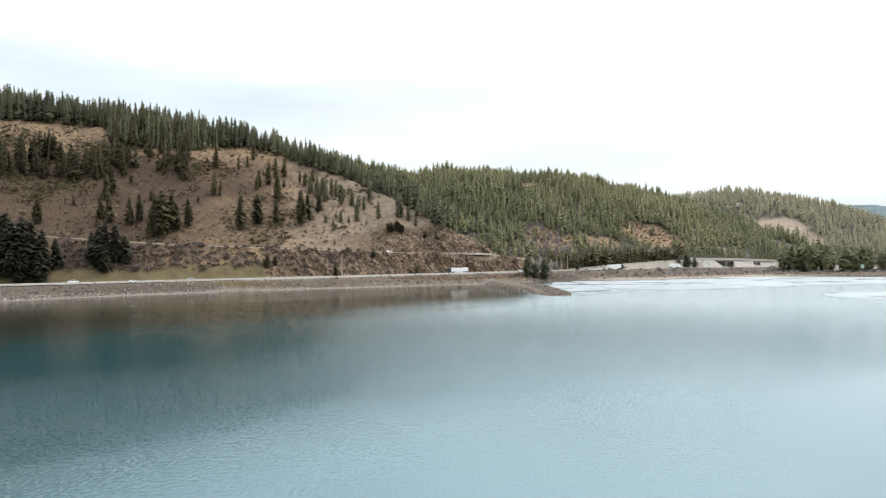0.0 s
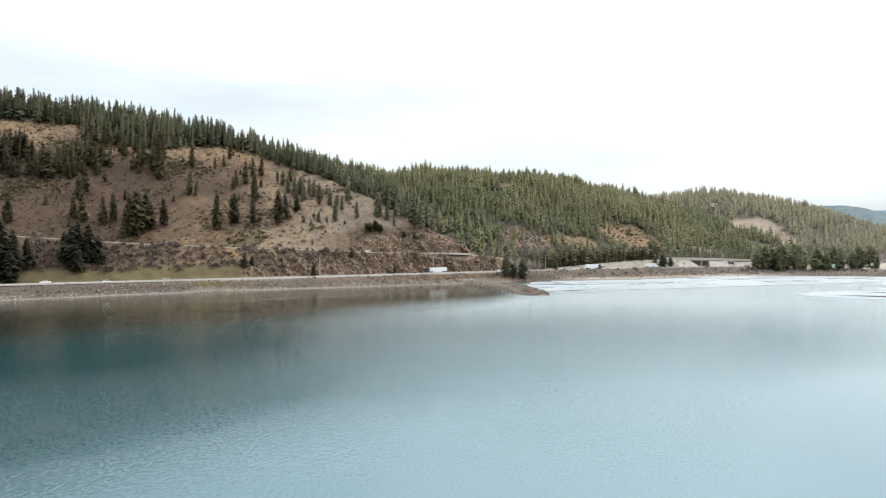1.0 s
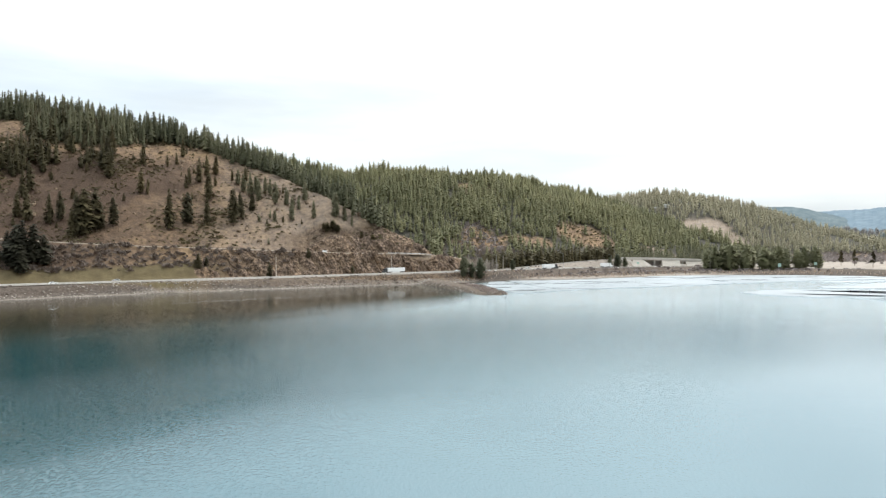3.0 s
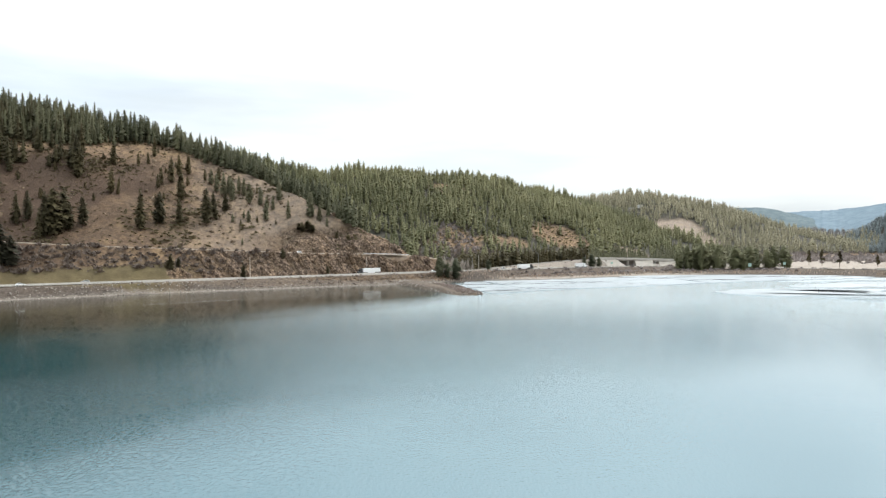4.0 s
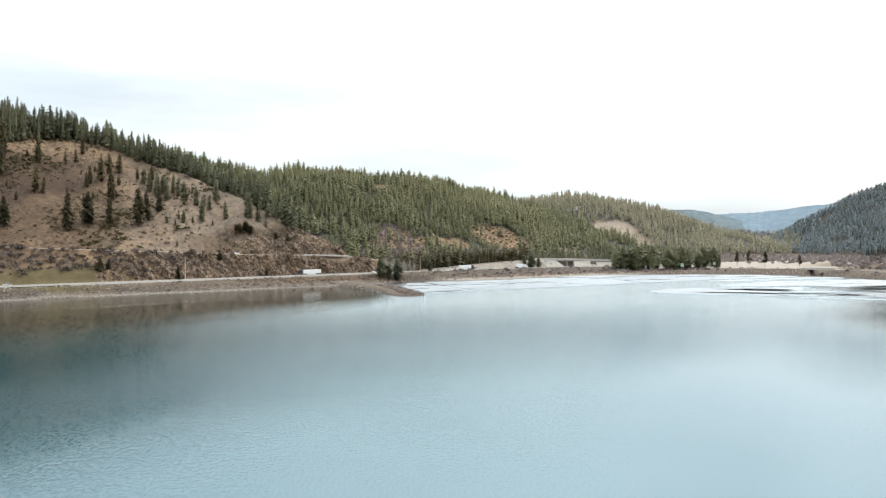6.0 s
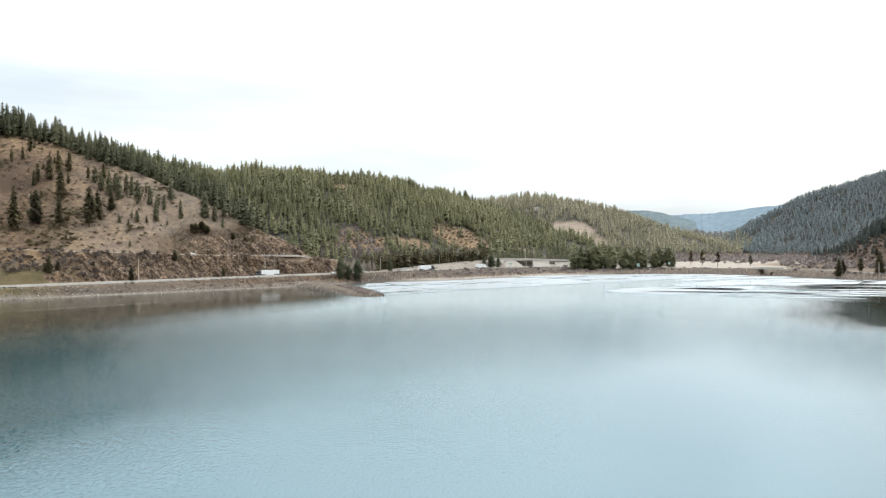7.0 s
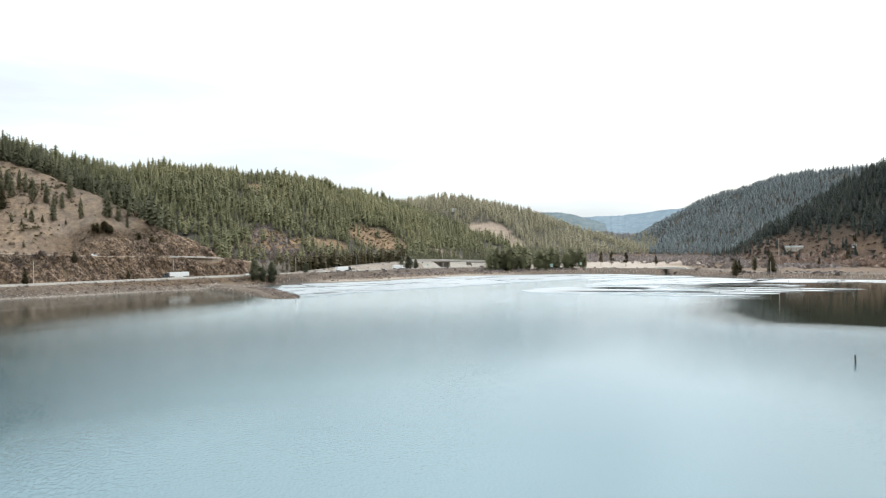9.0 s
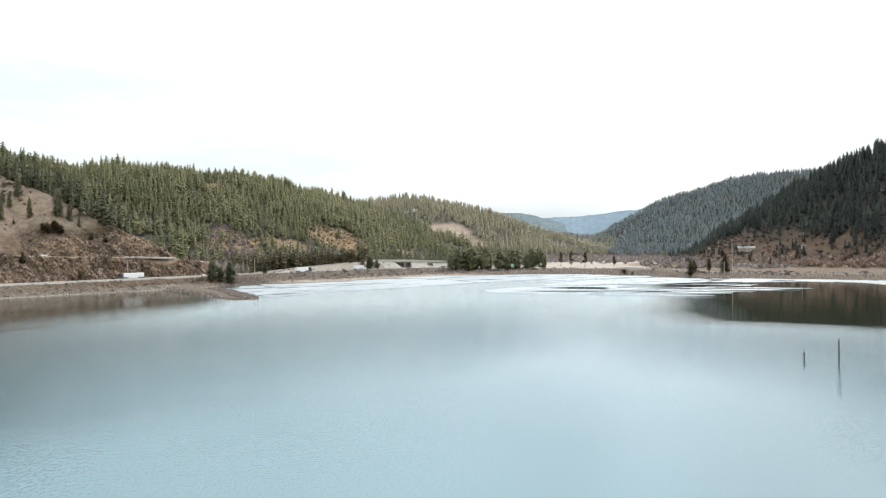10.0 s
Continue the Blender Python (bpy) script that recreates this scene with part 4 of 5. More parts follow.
def slope_band():
    """The belts of trees across the upper slope of the near hill."""
    rng = np.random.default_rng(31)
    x, y, u = rng.uniform(-520, -60, 9000), rng.uniform(430, 690, 9000), rng.uniform(0, 1, 9000)
    z, q = land(x, y, True)
    e, a = (z - EYE) / np.hypot(x, y), np.degrees(np.arctan2(x, y))
    belt = (e > 0.094) & (e < 0.124) & (a < -24.5)
    gully = (a > -26.5) & (a < -21) & (e > 0.108) & (e < 0.18)
    top = (a < -20) & (e > 0.178)
    keep = (q["near"] > q["mid"]) & ((belt & (u < 0.36)) | (gully & (u < 0.11)) | (top & (u < 0.14)))
    wood("conifer_belt", x[keep], y[keep], rng.uniform(12, 25, len(x))[keep], M_BELT, "belt of dark conifers across the upper slope", 27, NEAR_FIRS, 1.15)
    thin = (q["near"] > q["mid"]) & (e > 0.03) & (e < 0.15) & (a > -30) & (a < -4) & (q["du"] > 12) & (u > 0.955)
    spots = [(float(p), float(r), float(h)) for p, r, h in zip(x[thin], y[thin], 2.5 + 7 * rng.uniform(0, 1, len(x))[thin] ** 2)][:70]
    firs("young conifer on the open slope among dry brush", "young trees on the open slope", M_SLOPE_FIR, 4, spots, 27, 1.2)


slope_band()


def valley_pines():
    kinds = [tree_kind("pine_tree", "open-crowned pine standing alone in the valley field", "pine tree", "pines in the valley field", pine_crown(5 + k, 0.28), M_DARK_FIR, TRUNK) for k in range(2)]
    plant(kinds, [(505, 705, 18), (478, 647, 18), (477, 620, 17), (506, 605, 13), (590, 470, 10), (596, 500, 11), (612, 483, 9), (580, 520, 11), (604, 450, 14), (640, 470, 12)], 41)


valley_pines()


# ---------------------------------------------------------------- shrubs, reeds and stones
def twig_template(rng, n=46, lean=0.9, wide=0.05):
    V, Fc = [], []
    for _ in range(n):
        a, e = rng.uniform(0, 6.28), rng.uniform(0.25, 1.5)
        d = Vector((math.cos(a) * math.cos(e), math.sin(a) * math.cos(e), math.sin(e) * lean))
        s0, s1 = rng.uniform(0.0, 0.45), rng.uniform(0.6, 1.0)
        side = d.cross(Vector((rng.gauss(0, 1), rng.gauss(0, 1), rng.gauss(0, 1)))).normalized() * wide * rng.uniform(0.6, 1.6)
        c = len(V)
        V += [tuple(d * s0), tuple(d * (s0 + s1) / 2 + side), tuple(d * s1), tuple(d * (s0 + s1) / 2 - side)]
        Fc += [(c, c + 1, c + 2), (c, c + 2, c + 3)]
    return np.array(V), np.array(Fc)


def stone_template(rng):
    bm = bmesh.new()
    bmesh.ops.create_icosphere(bm, subdivisions=1, radius=1.0)
    for v in bm.verts:
        v.co *= rng.uniform(0.65, 1.2)
        v.co.z *= 0.75
    V, Fc = np.array([v.co[:] for v in bm.verts]), np.array([[v.index for v in f.verts] for f in bm.faces])
    bm.free()
    return V, Fc


def shard_template(rng):
    """An angular slab of broken rock, standing on end."""
    tilt = Euler((rng.uniform(-.3, .3), rng.uniform(0.2, 0.8), rng.uniform(-.5, .5))).to_matrix()
    sx, sy, sz = rng.uniform(0.25, 0.6), rng.uniform(0.4, 0.8), rng.uniform(0.9, 1.8)
    V = [tilt @ Vector((x * sx * rng.uniform(0.6, 1.2), y * sy * rng.uniform(0.6, 1.2), z * sz * rng.uniform(0.6, 1.2))) for x in (-1, 1) for y in (-1, 1) for z in (-1, 1)]
    Fc = [(0, 1, 3), (0, 3, 2), (4, 6, 7), (4, 7, 5), (0, 4, 5), (0, 5, 1), (2, 3, 7), (2, 7, 6), (0, 2, 6), (0, 6, 4), (1, 5, 7), (1, 7, 3)]
    return np.array([v[:] for v in V]), np.array(Fc)


_rng = random.Random(9)
SHRUBS = [twig_template(_rng, 24, 0.9, 0.115) for _ in range(6)]
TALL_TWIGS = [twig_template(_rng, 90, 1.6, 0.035) for _ in range(4)]
REEDS = [twig_template(_rng, 22, 2.2, 0.06) for _ in range(3)]
STONES = [stone_template(_rng) for _ in range(6)]
SHARDS = [shard_template(_rng) for _ in range(8)]


def cover(name, xs, ys, hs, material, label, category, seed, templates, width=1.0, sink=0.1, tilt=0.0):
    ob = wood(name, xs, ys, hs, material, label, seed, templates, width)
    ob.location.z = 0.3 - sink
    return tagged(ob, category=category)


YOUNG = [(104, 598), (134, 626), (168, 655), (214, 676)]


def build_cover():
    # scrub between the two roads and over the slope
    x, y, u, rng = scatter(51, 3.4, -420, -60, 300, 620)
    z, q = land(x, y, True)
    band = (q["du"] < 40) & (q["dh"] > 25 + 4 * vnoise(x, y, 20, 61, 3)) & (q["du"] > 6) & (y < 540) & (u < 0.85 + 0.6 * vnoise(x, y, 18, 62, 3)) & (np.hypot(x, y) < np.interp(np.arctan2(x, y), _uaz, _ud))
    cover("scrub", x[band], y[band], rng.uniform(1.5, 5.2, len(x))[band], M_SCRUB, "leafless grey-brown scrub on the bank between the roads", "scrub", 11, SHRUBS)
    x, y, u, rng = scatter(52, 3.4, -560, 60, 380, 690)
    z, q = land(x, y, True)
    n1 = vnoise(x, y, 26, 63, 4)
    up = (q["near"] > 12) & (q["du"] > 9) & (q["near"] > q["mid"]) & (u < 0.36 + 0.95 * n1 + 0.4 * sstep(-110, -260, x)) & (np.hypot(x, y) > np.interp(np.arctan2(x, y), _uaz, _ud))
    cover("scrub", x[up], y[up], (rng.uniform(0.5, 1.7, len(x)) * (1 + 3.2 * np.clip(n1, 0, 1)))[up], M_BRUSH, "low dry brush dotted over the brown hillside", "scrub", 12, SHRUBS, 1.3)
    # bank of the lake
    x, y, u, rng = scatter(53, 2.6, -330, 300, 250, 640)
    z, q = land(x, y, True)
    bank = (q["off"] > 3) & (q["dh"] > 16) & (q["off"] < 34) & (u < 0.35 + 0.5 * vnoise(x, y, 14, 64, 3)) & (q["du"] > 40)
    cover("scrub", x[bank], y[bank], rng.uniform(0.5, 1.6, len(x))[bank], M_TWIG, "dead weeds and low brush along the lake bank", "scrub", 13, SHRUBS, 1.2)
    x, y, u, rng = scatter(54, 1.9, 30, 80, 335, 480)
    z, q = land(x, y, True)
    jet = (q["dj"] < 8.5) & (u < 0.7) & (x > 52 + (400 - y) * 0.06)
    cover("scrub", x[jet], y[jet], rng.uniform(0.8, 2.4, len(x))[jet], M_JETTY, "bare reddish brush on the stone jetty", "scrub", 14, SHRUBS)
    # reeds and shrubs on the far shore
    x, y, u, rng = scatter(55, 2.4, 60, 520, 240, 640)
    z, q = land(x, y, True)
    edge = (q["off"] > 1) & (q["off"] < 13) & (u < 0.9) & (q["dc"] > 9) & (q["dj"] > 10)
    cover("reeds", x[edge], y[edge], rng.uniform(0.6, 1.2, len(x))[edge], M_REED, "pale dry reeds at the water's edge", "reeds", 15, REEDS)
    x, y, u, rng = scatter(56, 4.4, 80, 620, 240, 700)
    z, q = land(x, y, True)
    back = (q["off"] > 11) & (q["off"] < 44) & (q["dh"] > 17) & (q["dr"] > 7) & (u < 0.45 + 0.6 * vnoise(x, y, 25, 65, 3)) & (q["dc"] > 9)
    cover("scrub", x[back], y[back], rng.uniform(1.2, 3.4, len(x))[back], M_MAUVE, "bare brown shrubs behind the reed belt", "scrub", 16, SHRUBS, 1.2)
    x, y, u, rng = scatter(67, 3.0, 110, 420, 560, 690)
    z, q = land(x, y, True)
    ramp = (q["dr"] > 5.5) & (q["dr"] < 24) & (q["dh"] > 16) & (u < 0.22 + 0.6 * vnoise(x, y, 16, 72, 3))
    cover("scrub", x[ramp], y[ramp], rng.uniform(0.6, 2.4, len(x))[ramp], M_TWIG, "low bare brush on the slip road's banks", "scrub", 28, SHRUBS, 1.2)
    # rust-coloured willow belt under the dark hill, grey thickets up the valley
    x, y, u, rng = scatter(57, 5.0, 480, 800, 200, 640)
    z, q = land(x, y, True)
    rust = (q["right"] > 1.0) & (q["right"] < 9 + 8 * vnoise(x, y, 40, 66, 3)) & (u < 0.8) & (x > 0.93 * y + 80)
    cover("willow_thicket", x[rust], y[rust], rng.uniform(4.5, 8.5, len(x))[rust], M_RUST, "rust-brown leafless willow thicket at the foot of the dark hill", "thicket", 17, SHRUBS, 1.0)
    x, y, u, rng = scatter(58, 8.0, 480, 1000, 430, 1400)
    z, q = land(x, y, True)
    grey = (q["hills"] < 10) & (u < 0.26 + 0.6 * vnoise(x, y, 90, 67, 3) + 0.35 * sstep(900, 1150, np.hypot(x, y)) + 0.25 * sstep(41, 44, np.degrees(np.arctan2(x, y)))) & (np.hypot(x, y) > 930 - 240 * sstep(40, 44, np.degrees(np.arctan2(x, y)))) & (q["dh"] > 20)
    cover("thicket", x[grey], y[grey], rng.uniform(3, 7.5, len(x))[grey], M_MAUVE, "grey leafless thickets across the valley floor", "thicket", 18, SHRUBS, 1.0)
    x, y, u, rng = scatter(64, 5.5, 540, 900, 200, 700)
    z, q = land(x, y, True)
    dot = (q["right"] > 6) & (q["right"] < 52) & (u < 0.55 + 0.6 * vnoise(x, y, 30, 69, 3))
    cover("scrub", x[dot], y[dot], rng.uniform(1.5, 4.5, len(x))[dot], M_SCRUB, "dark brush on the open lower slope of the hill over the bay", "scrub", 24, SHRUBS, 1.2)
    x, y, u, rng = scatter(66, 4.2, 60, 320, 730, 880)
    z, q = land(x, y, True)
    glade = (cleared(x, y) > 0.4) & (u < 0.6 + 0.8 * vnoise(x, y, 22, 70, 3))
    cover("scrub", x[glade], y[glade], rng.uniform(0.8, 3.0, len(x))[glade], M_BRUSH, "low brown brush in the clearings of the wooded hill", "scrub", 26, SHRUBS, 1.2)
    x, y, u, rng = scatter(68, 4.2, 60, 170, 700, 830)
    z, q = land(x, y, True)
    d, _ = along(x, y, [(104, 735), (113, 772), (116, 800)])
    bare = (d < 26 + 8 * vnoise(x, y, 20, 73, 3)) & (u < 0.6)
    cover("thicket", x[bare], y[bare], rng.uniform(2.5, 5.5, len(x))[bare], M_MAUVE, "mauve-brown leafless thicket in a gully of the wooded hill", "thicket", 29, SHRUBS, 1.0)
    # pale leafless trees and brush at the foot of the middle hill
    x, y, u, rng = scatter(59, 6.0, 40, 330, 540, 760)
    z, q = land(x, y, True)
    foot = (along(x, y, YOUNG)[0] > 30) & (u < 0.55 - 0.25 * cleared(x, y)) & (q["mid"] > 0.5) & (q["mid"] < 32) & (q["dh"] > 20) & (q["dr"] > 14) & (u < 0.55) & (q["near"] < 5)
    cover("leafless_trees", x[foot], y[foot], rng.uniform(5, 10, len(x))[foot] * 0.65, M_TWIG, "pale leafless trees and brush at the hill's foot", "leafless trees", 19, TALL_TWIGS, 0.55)
    x, y, u, rng = scatter(65, 3.6, 70, 190, 520, 640)
    z, q = land(x, y, True)
    d, _ = along(x, y, [(76, 548), (86, 560), (92, 574)])
    pale = (d < 9) & (q["dh"] > 15) & (u < 0.6)
    cover("leafless_trees", x[pale], y[pale], rng.uniform(5.0, 9.5, len(x))[pale], M_PALE, "pale leafless cottonwoods beside the highway", "leafless trees", 25, TALL_TWIGS, 0.5)
    # young dense conifers beside the slip road
    x, y, u, rng = scatter(60, 3.4, 95, 245, 560, 720)
    z, q = land(x, y, True)
    d, _ = along(x, y, YOUNG)
    young = (d < 24) & (q["dh"] > 17) & (q["dr"] > 8) & (u < 0.97)
    wood("conifer_plantation", x[young], y[young], rng.uniform(12, 19, len(x))[young], M_DARK_FIR, "dense dark young conifers beside the slip road", 20, FAR_FIRS, 1.4)
    # stones: riprap at the waterline, blocks on the rock cuts, outcrops
    x, y, u, rng = scatter(61, 1.5, -330, 110, 250, 540)
    z, q = land(x, y, True)
    rip = (((np.abs(q["off"] - 4) < 4.5) & (x < 70)) | ((q["dj"] < 12.5) & (q["dj"] > 6))) & (z > -0.3) & (u < 0.6)
    cover("riprap", x[rip], y[rip], (rng.uniform(0.25, 0.75, len(x)) ** 1.3 * 1.2)[rip], M_STONE, "grey riprap boulders along the waterline", "boulders", 21, STONES, 1.0, 0.05)
    x, y, u, rng = scatter(63, 5.5, -480, 40, 400, 690)
    z, q = land(x, y, True)
    crop = (q["near"] > 12) & (u < 0.02 + 0.9 * vnoise(x, y, 22, 68, 4)) & (q["du"] > 8)
    cover("outcrops", x[crop], y[crop], rng.uniform(0.6, 1.9, len(x))[crop], M_ROCK, "brown rock outcrops on the hillside", "rocks", 23, SHARDS, 1.2, 0.4)


M_SCRUB = foliage("dark_bank_twigs", (0.040, 0.031, 0.026), (0.120, 0.092, 0.076), (0.19, 0.150, 0.125))
M_JETTY = foliage("reddish_twigs", (0.20, 0.155, 0.135), (0.36, 0.29, 0.255), (0.42, 0.35, 0.31))
M_BRUSH = foliage("dry_brush", (0.065, 0.050, 0.034), (0.16, 0.120, 0.080), (0.17, 0.145, 0.075))
M_ROCK = simple("outcrop_rock", (0.05, 0.036, 0.026), (0.24, 0.172, 0.115), 0.55, 0.95, 0.2, 0.0, 0.3)
build_cover()


# ---------------------------------------------------------------- blasted rock faces along the two roads
def rock_material():
    m, n, l, b = mat("cut_rock", 0.95, 0.15)
    lay = noise_of(n, l, 0.42, 6, 0.7, stretch=(1.0, 1.0, 1.15))
    c = ramp_of(n, l, lay, [(0.38, (0.046, 0.032, 0.024)), (0.50, (0.150, 0.106, 0.078)), (0.64, (0.32, 0.232, 0.170))])
    rust = ramp_of(n, l, noise_of(n, l, 0.09, 5, 0.6), [(0.44, (0, 0, 0)), (0.66, (0.7, 0.7, 0.7))])
    c = mix_of(n, l, rust, c, ramp_of(n, l, lay, [(0.38, (0.055, 0.034, 0.021)), (0.60, (0.30, 0.200, 0.118))]))
    joint, turn = n.new("ShaderNodeTexVoronoi"), n.new("ShaderNodeMapping")
    joint.feature = "DISTANCE_TO_EDGE"
    joint.inputs["Scale"].default_value = 0.6
    turn.inputs["Rotation"].default_value, turn.inputs["Scale"].default_value = (0.3, 0.5, 0.2), (1.0, 1.0, 0.55)
    l.new(n.new("ShaderNodeNewGeometry").outputs["Position"], turn.inputs["Vector"])
    l.new(turn.outputs["Vector"], joint.inputs["Vector"])
    c = mix_of(n, l, ramp_of(n, l, joint.outputs["Distance"], [(0.01, (0.7, 0.7, 0.7)), (0.09, (0, 0, 0))]), c, (0.016, 0.012, 0.010))
    l.new(c, b.inputs["Base Color"])
    bump_of(n, l, b, lay, 0.9, 0.8)
    return m


def rock_face(line, near, far_of, label, seed):
    """A broken face laid over the cut slope beside a road, between two distances from its middle (positive: uphill)."""
    P = np.array(line)
    t = np.gradient(P[:, :2], axis=0)
    t /= np.linalg.norm(t, axis=1)[:, None]
    nor = np.stack([-t[:, 1], t[:, 0]], -1)
    step = np.r_[0, np.cumsum(np.hypot(*np.diff(P[:, :2], axis=0).T))]
    far = np.array([far_of(p) for p in P])
    rows = np.linspace(0, 1, 46)
    S = np.repeat(step[:, None], len(rows), 1)
    D = near + (far - near)[:, None] * rows[None]
    X, Y = P[:, None, 0] + nor[:, None, 0] * D, P[:, None, 1] + nor[:, None, 1] * D
    Z = land(X.ravel(), Y.ravel()).reshape(X.shape)
    # slanting ribs, blocks and cracks
    A, B = S + 0.55 * Z, Z - 0.25 * S
    rib = 1 - np.abs(vnoise(A, B * 0.25, 7.0, seed, 3)) * 2.2
    block = np.round(2.5 * vnoise(A, B * 0.6, 3.4, seed + 1, 2)) / 2.5
    crack = np.clip(0.18 - np.abs(vnoise(A + 5, B * 0.3, 5.0, seed + 2, 2)), 0, 1) * 5
    out = 1.5 * rib + 2.0 * block - 2.0 * crack + 0.6 * vnoise(S, Z, 1.3, seed + 3, 2)
    edge = np.minimum(1, np.minimum(rows, 1 - rows) * 7)[None] * np.minimum(1, np.minimum(S, step[-1] - S) / 12)
    out = out * edge + 0.25
    V = np.stack([X - nor[:, None, 0] * out * 0.8, Y - nor[:, None, 1] * out * 0.8, Z + 0.45 * out - 0.6 * (1 - edge)], -1).reshape(-1, 3)
    k = len(rows)
    i = (np.arange(len(P) - 1) * k)[:, None] + np.arange(k - 1)[None]
    f = np.stack([i, i + k, i + k + 1, i + 1], -1).reshape(-1, 4)
    tagged(new("rock_face", mesh_of("rock_face", V, f, M_CUT)), label, "rock face", kind="structure")


M_CUT = rock_material()


def rock_faces():
    upper = [p for p in offset_line(UPPER_ROAD, 0.0, 0.7) if -112 < p[0] < 58]
    low = [p for p in offset_line(UPPER_ROAD, 0.0, 0.7) if -132 < p[0] < 62]

    def down_to_highway(p):
        """Where the slope below the road meets the highway's ditch."""
        d, _ = along(np.array([p[0]]), np.array([p[1]]), HIGHWAY)
        return -max(float(d[0]) - 18.0, 8.0)
    rock_face(upper, 5.2, lambda p: 8 + 14 * float(sstep(-100, -20, p[0])) * float(sstep(75, 35, p[0])), "fractured brown rock cut above the hillside road", 81)
    rock_face(low, -3.9, down_to_highway, "fractured rust-brown rock cut between the two roads", 85)




# ---------------------------------------------------------------- road furniture
def resample(nodes, step):
    P = np.array(nodes, float)[:, :3]
    d = np.r_[0, np.cumsum(np.hypot(*np.diff(P[:, :2], axis=0).T))]
    s = np.arange(0, d[-1], step)
    return np.stack([np.interp(s, d, P[:, k]) for k in range(3)], -1)


def offset_line(nodes, side, step=4.0):
    P = resample(nodes, step)
    for _ in range(12):
        P[1:-1] = 0.25 * P[:-2] + 0.5 * P[1:-1] + 0.25 * P[2:]
    t = np.gradient(P[:, :2], axis=0)
    t /= np.linalg.norm(t, axis=1)[:, None]
    P[:, 0] += -t[:, 1] * side
    P[:, 1] += t[:, 0] * side
    return [tuple(p) for p in P]


def guardrail(nodes, side, label):
    line = [p for p in offset_line(nodes, side) if 6 < p[0] < 45]
    g = thing("guardrail", label, "guardrail", "", pose(*line[0]))
    o = Vector(line[0])
    rail = [tuple(Vector(p) - o) for p in line]
    part("rail", strip_mesh("rail", rail, 0.08, M_STEEL, 0.95, 0, 4.0, 0.38), None, g)
    bm = bmesh.new()
    box(bm, (0.14, 0.18, 1.1), (0, 0, 0.35), 0.02)
    me = bpy.data.meshes.new("post")
    bm.to_mesh(me)
    bm.free()
    me.materials.append(M_WOOD)
    for p in rail:
        part("post", me, None, g, "", pose(*p))


rock_faces()
guardrail([p for p in UPPER_ROAD if p[0] > -40], -4.6, "galvanised guardrail along the edge of the hillside road")
M_SHOULDER = simple("gravel_shoulder", (0.26, 0.215, 0.17), (0.42, 0.36, 0.29), 0.4, 0.95)
tagged(new("road_shoulder", strip_mesh("road_shoulder", offset_line(UPPER_ROAD, -4.4), 0.8, M_SHOULDER, 0.35, 0, 4.0, 0.6)), "pale gravel shoulder along the edge of the hillside road", "road shoulder", kind="structure")


M_BARRIER = simple("stained_concrete", (0.32, 0.295, 0.265), (0.46, 0.43, 0.39), 0.4, 0.95, 0.1)


def barrier(nodes, side, lo, hi, label):
    line = [p for p in offset_line(nodes, side) if lo < p[0] < hi]
    b = thing("concrete_barrier", label, "road barrier", "highway barriers", pose(*line[0]))
    o = Vector(line[0])
    rel = [tuple(Vector(p) - o) for p in line]
    part("base", strip_mesh("base", rel, 0.32, M_BARRIER, 0.3, 0, 4.0, 0.45), None, b)
    part("wall", strip_mesh("wall", rel, 0.13, M_BARRIER, 0.75, 0, 4.0, 0.47), None, b)


barrier(HIGHWAY, -14.6, -125, 60, "low pale concrete barrier along the lakeside of the highway")
barrier(HIGHWAY, 0.0, -400, 180, "pale concrete median barrier between the carriageways")


def lane_lines():
    for side in (-13.6, -2.4, 2.4, 13.6):
        tagged(new("road_marking", strip_mesh("road_marking", offset_line(HIGHWAY[:-2], side), 0.12, M_WHITE, 0.135)), "white painted edge line on the highway", "road marking", kind="structure")


lane_lines()


def street_lamp(x, y, h, turn, arm=2.6):
    z = ground_z(x, y)
    t = thing("street_lamp", "tall grey steel highway lamp with a curved arm", "street lamp", "highway lamps", pose(x, y, z, 0, 0, turn))
    bm = bmesh.new()
    tube(bm, (0, 0, -0.3), (0, 0, h - 0.5), 0.17, 0.10, 10)
    part("pole", bm, M_STEEL, t)
    bm = bmesh.new()
    box(bm, (0.5, 0.5, 0.5), (0, 0, 0.1), 0.05)
    part("base", bm, M_CONCRETE, t)
    bm = bmesh.new()
    pts = [(arm * s, 0, h - 0.5 + 0.6 * math.sin(s * 1.57)) for s in (0, 0.2, 0.45, 0.7, 1.0)]
    for p, q in zip(pts[:-1], pts[1:]):
        tube(bm, p, q, 0.08, 0.07, 8)
    part("arm", bm, M_STEEL, t)
    bm = bmesh.new()
    box(bm, (0.8, 0.3, 0.16), (arm + 0.3, 0, h + 0.08), 0.05)
    part("lamp_head", bm, M_STEEL, t)
    return t


for _x, _y, _h, _r in ((165, 602, 13.5, 180), (215, 618, 11.5, 180), (367, 600, 13.5, 60), (362, 615, 12.0, 120), (98, 566, 12.5, 180)):
    street_lamp(_x, _y, _h, _r)


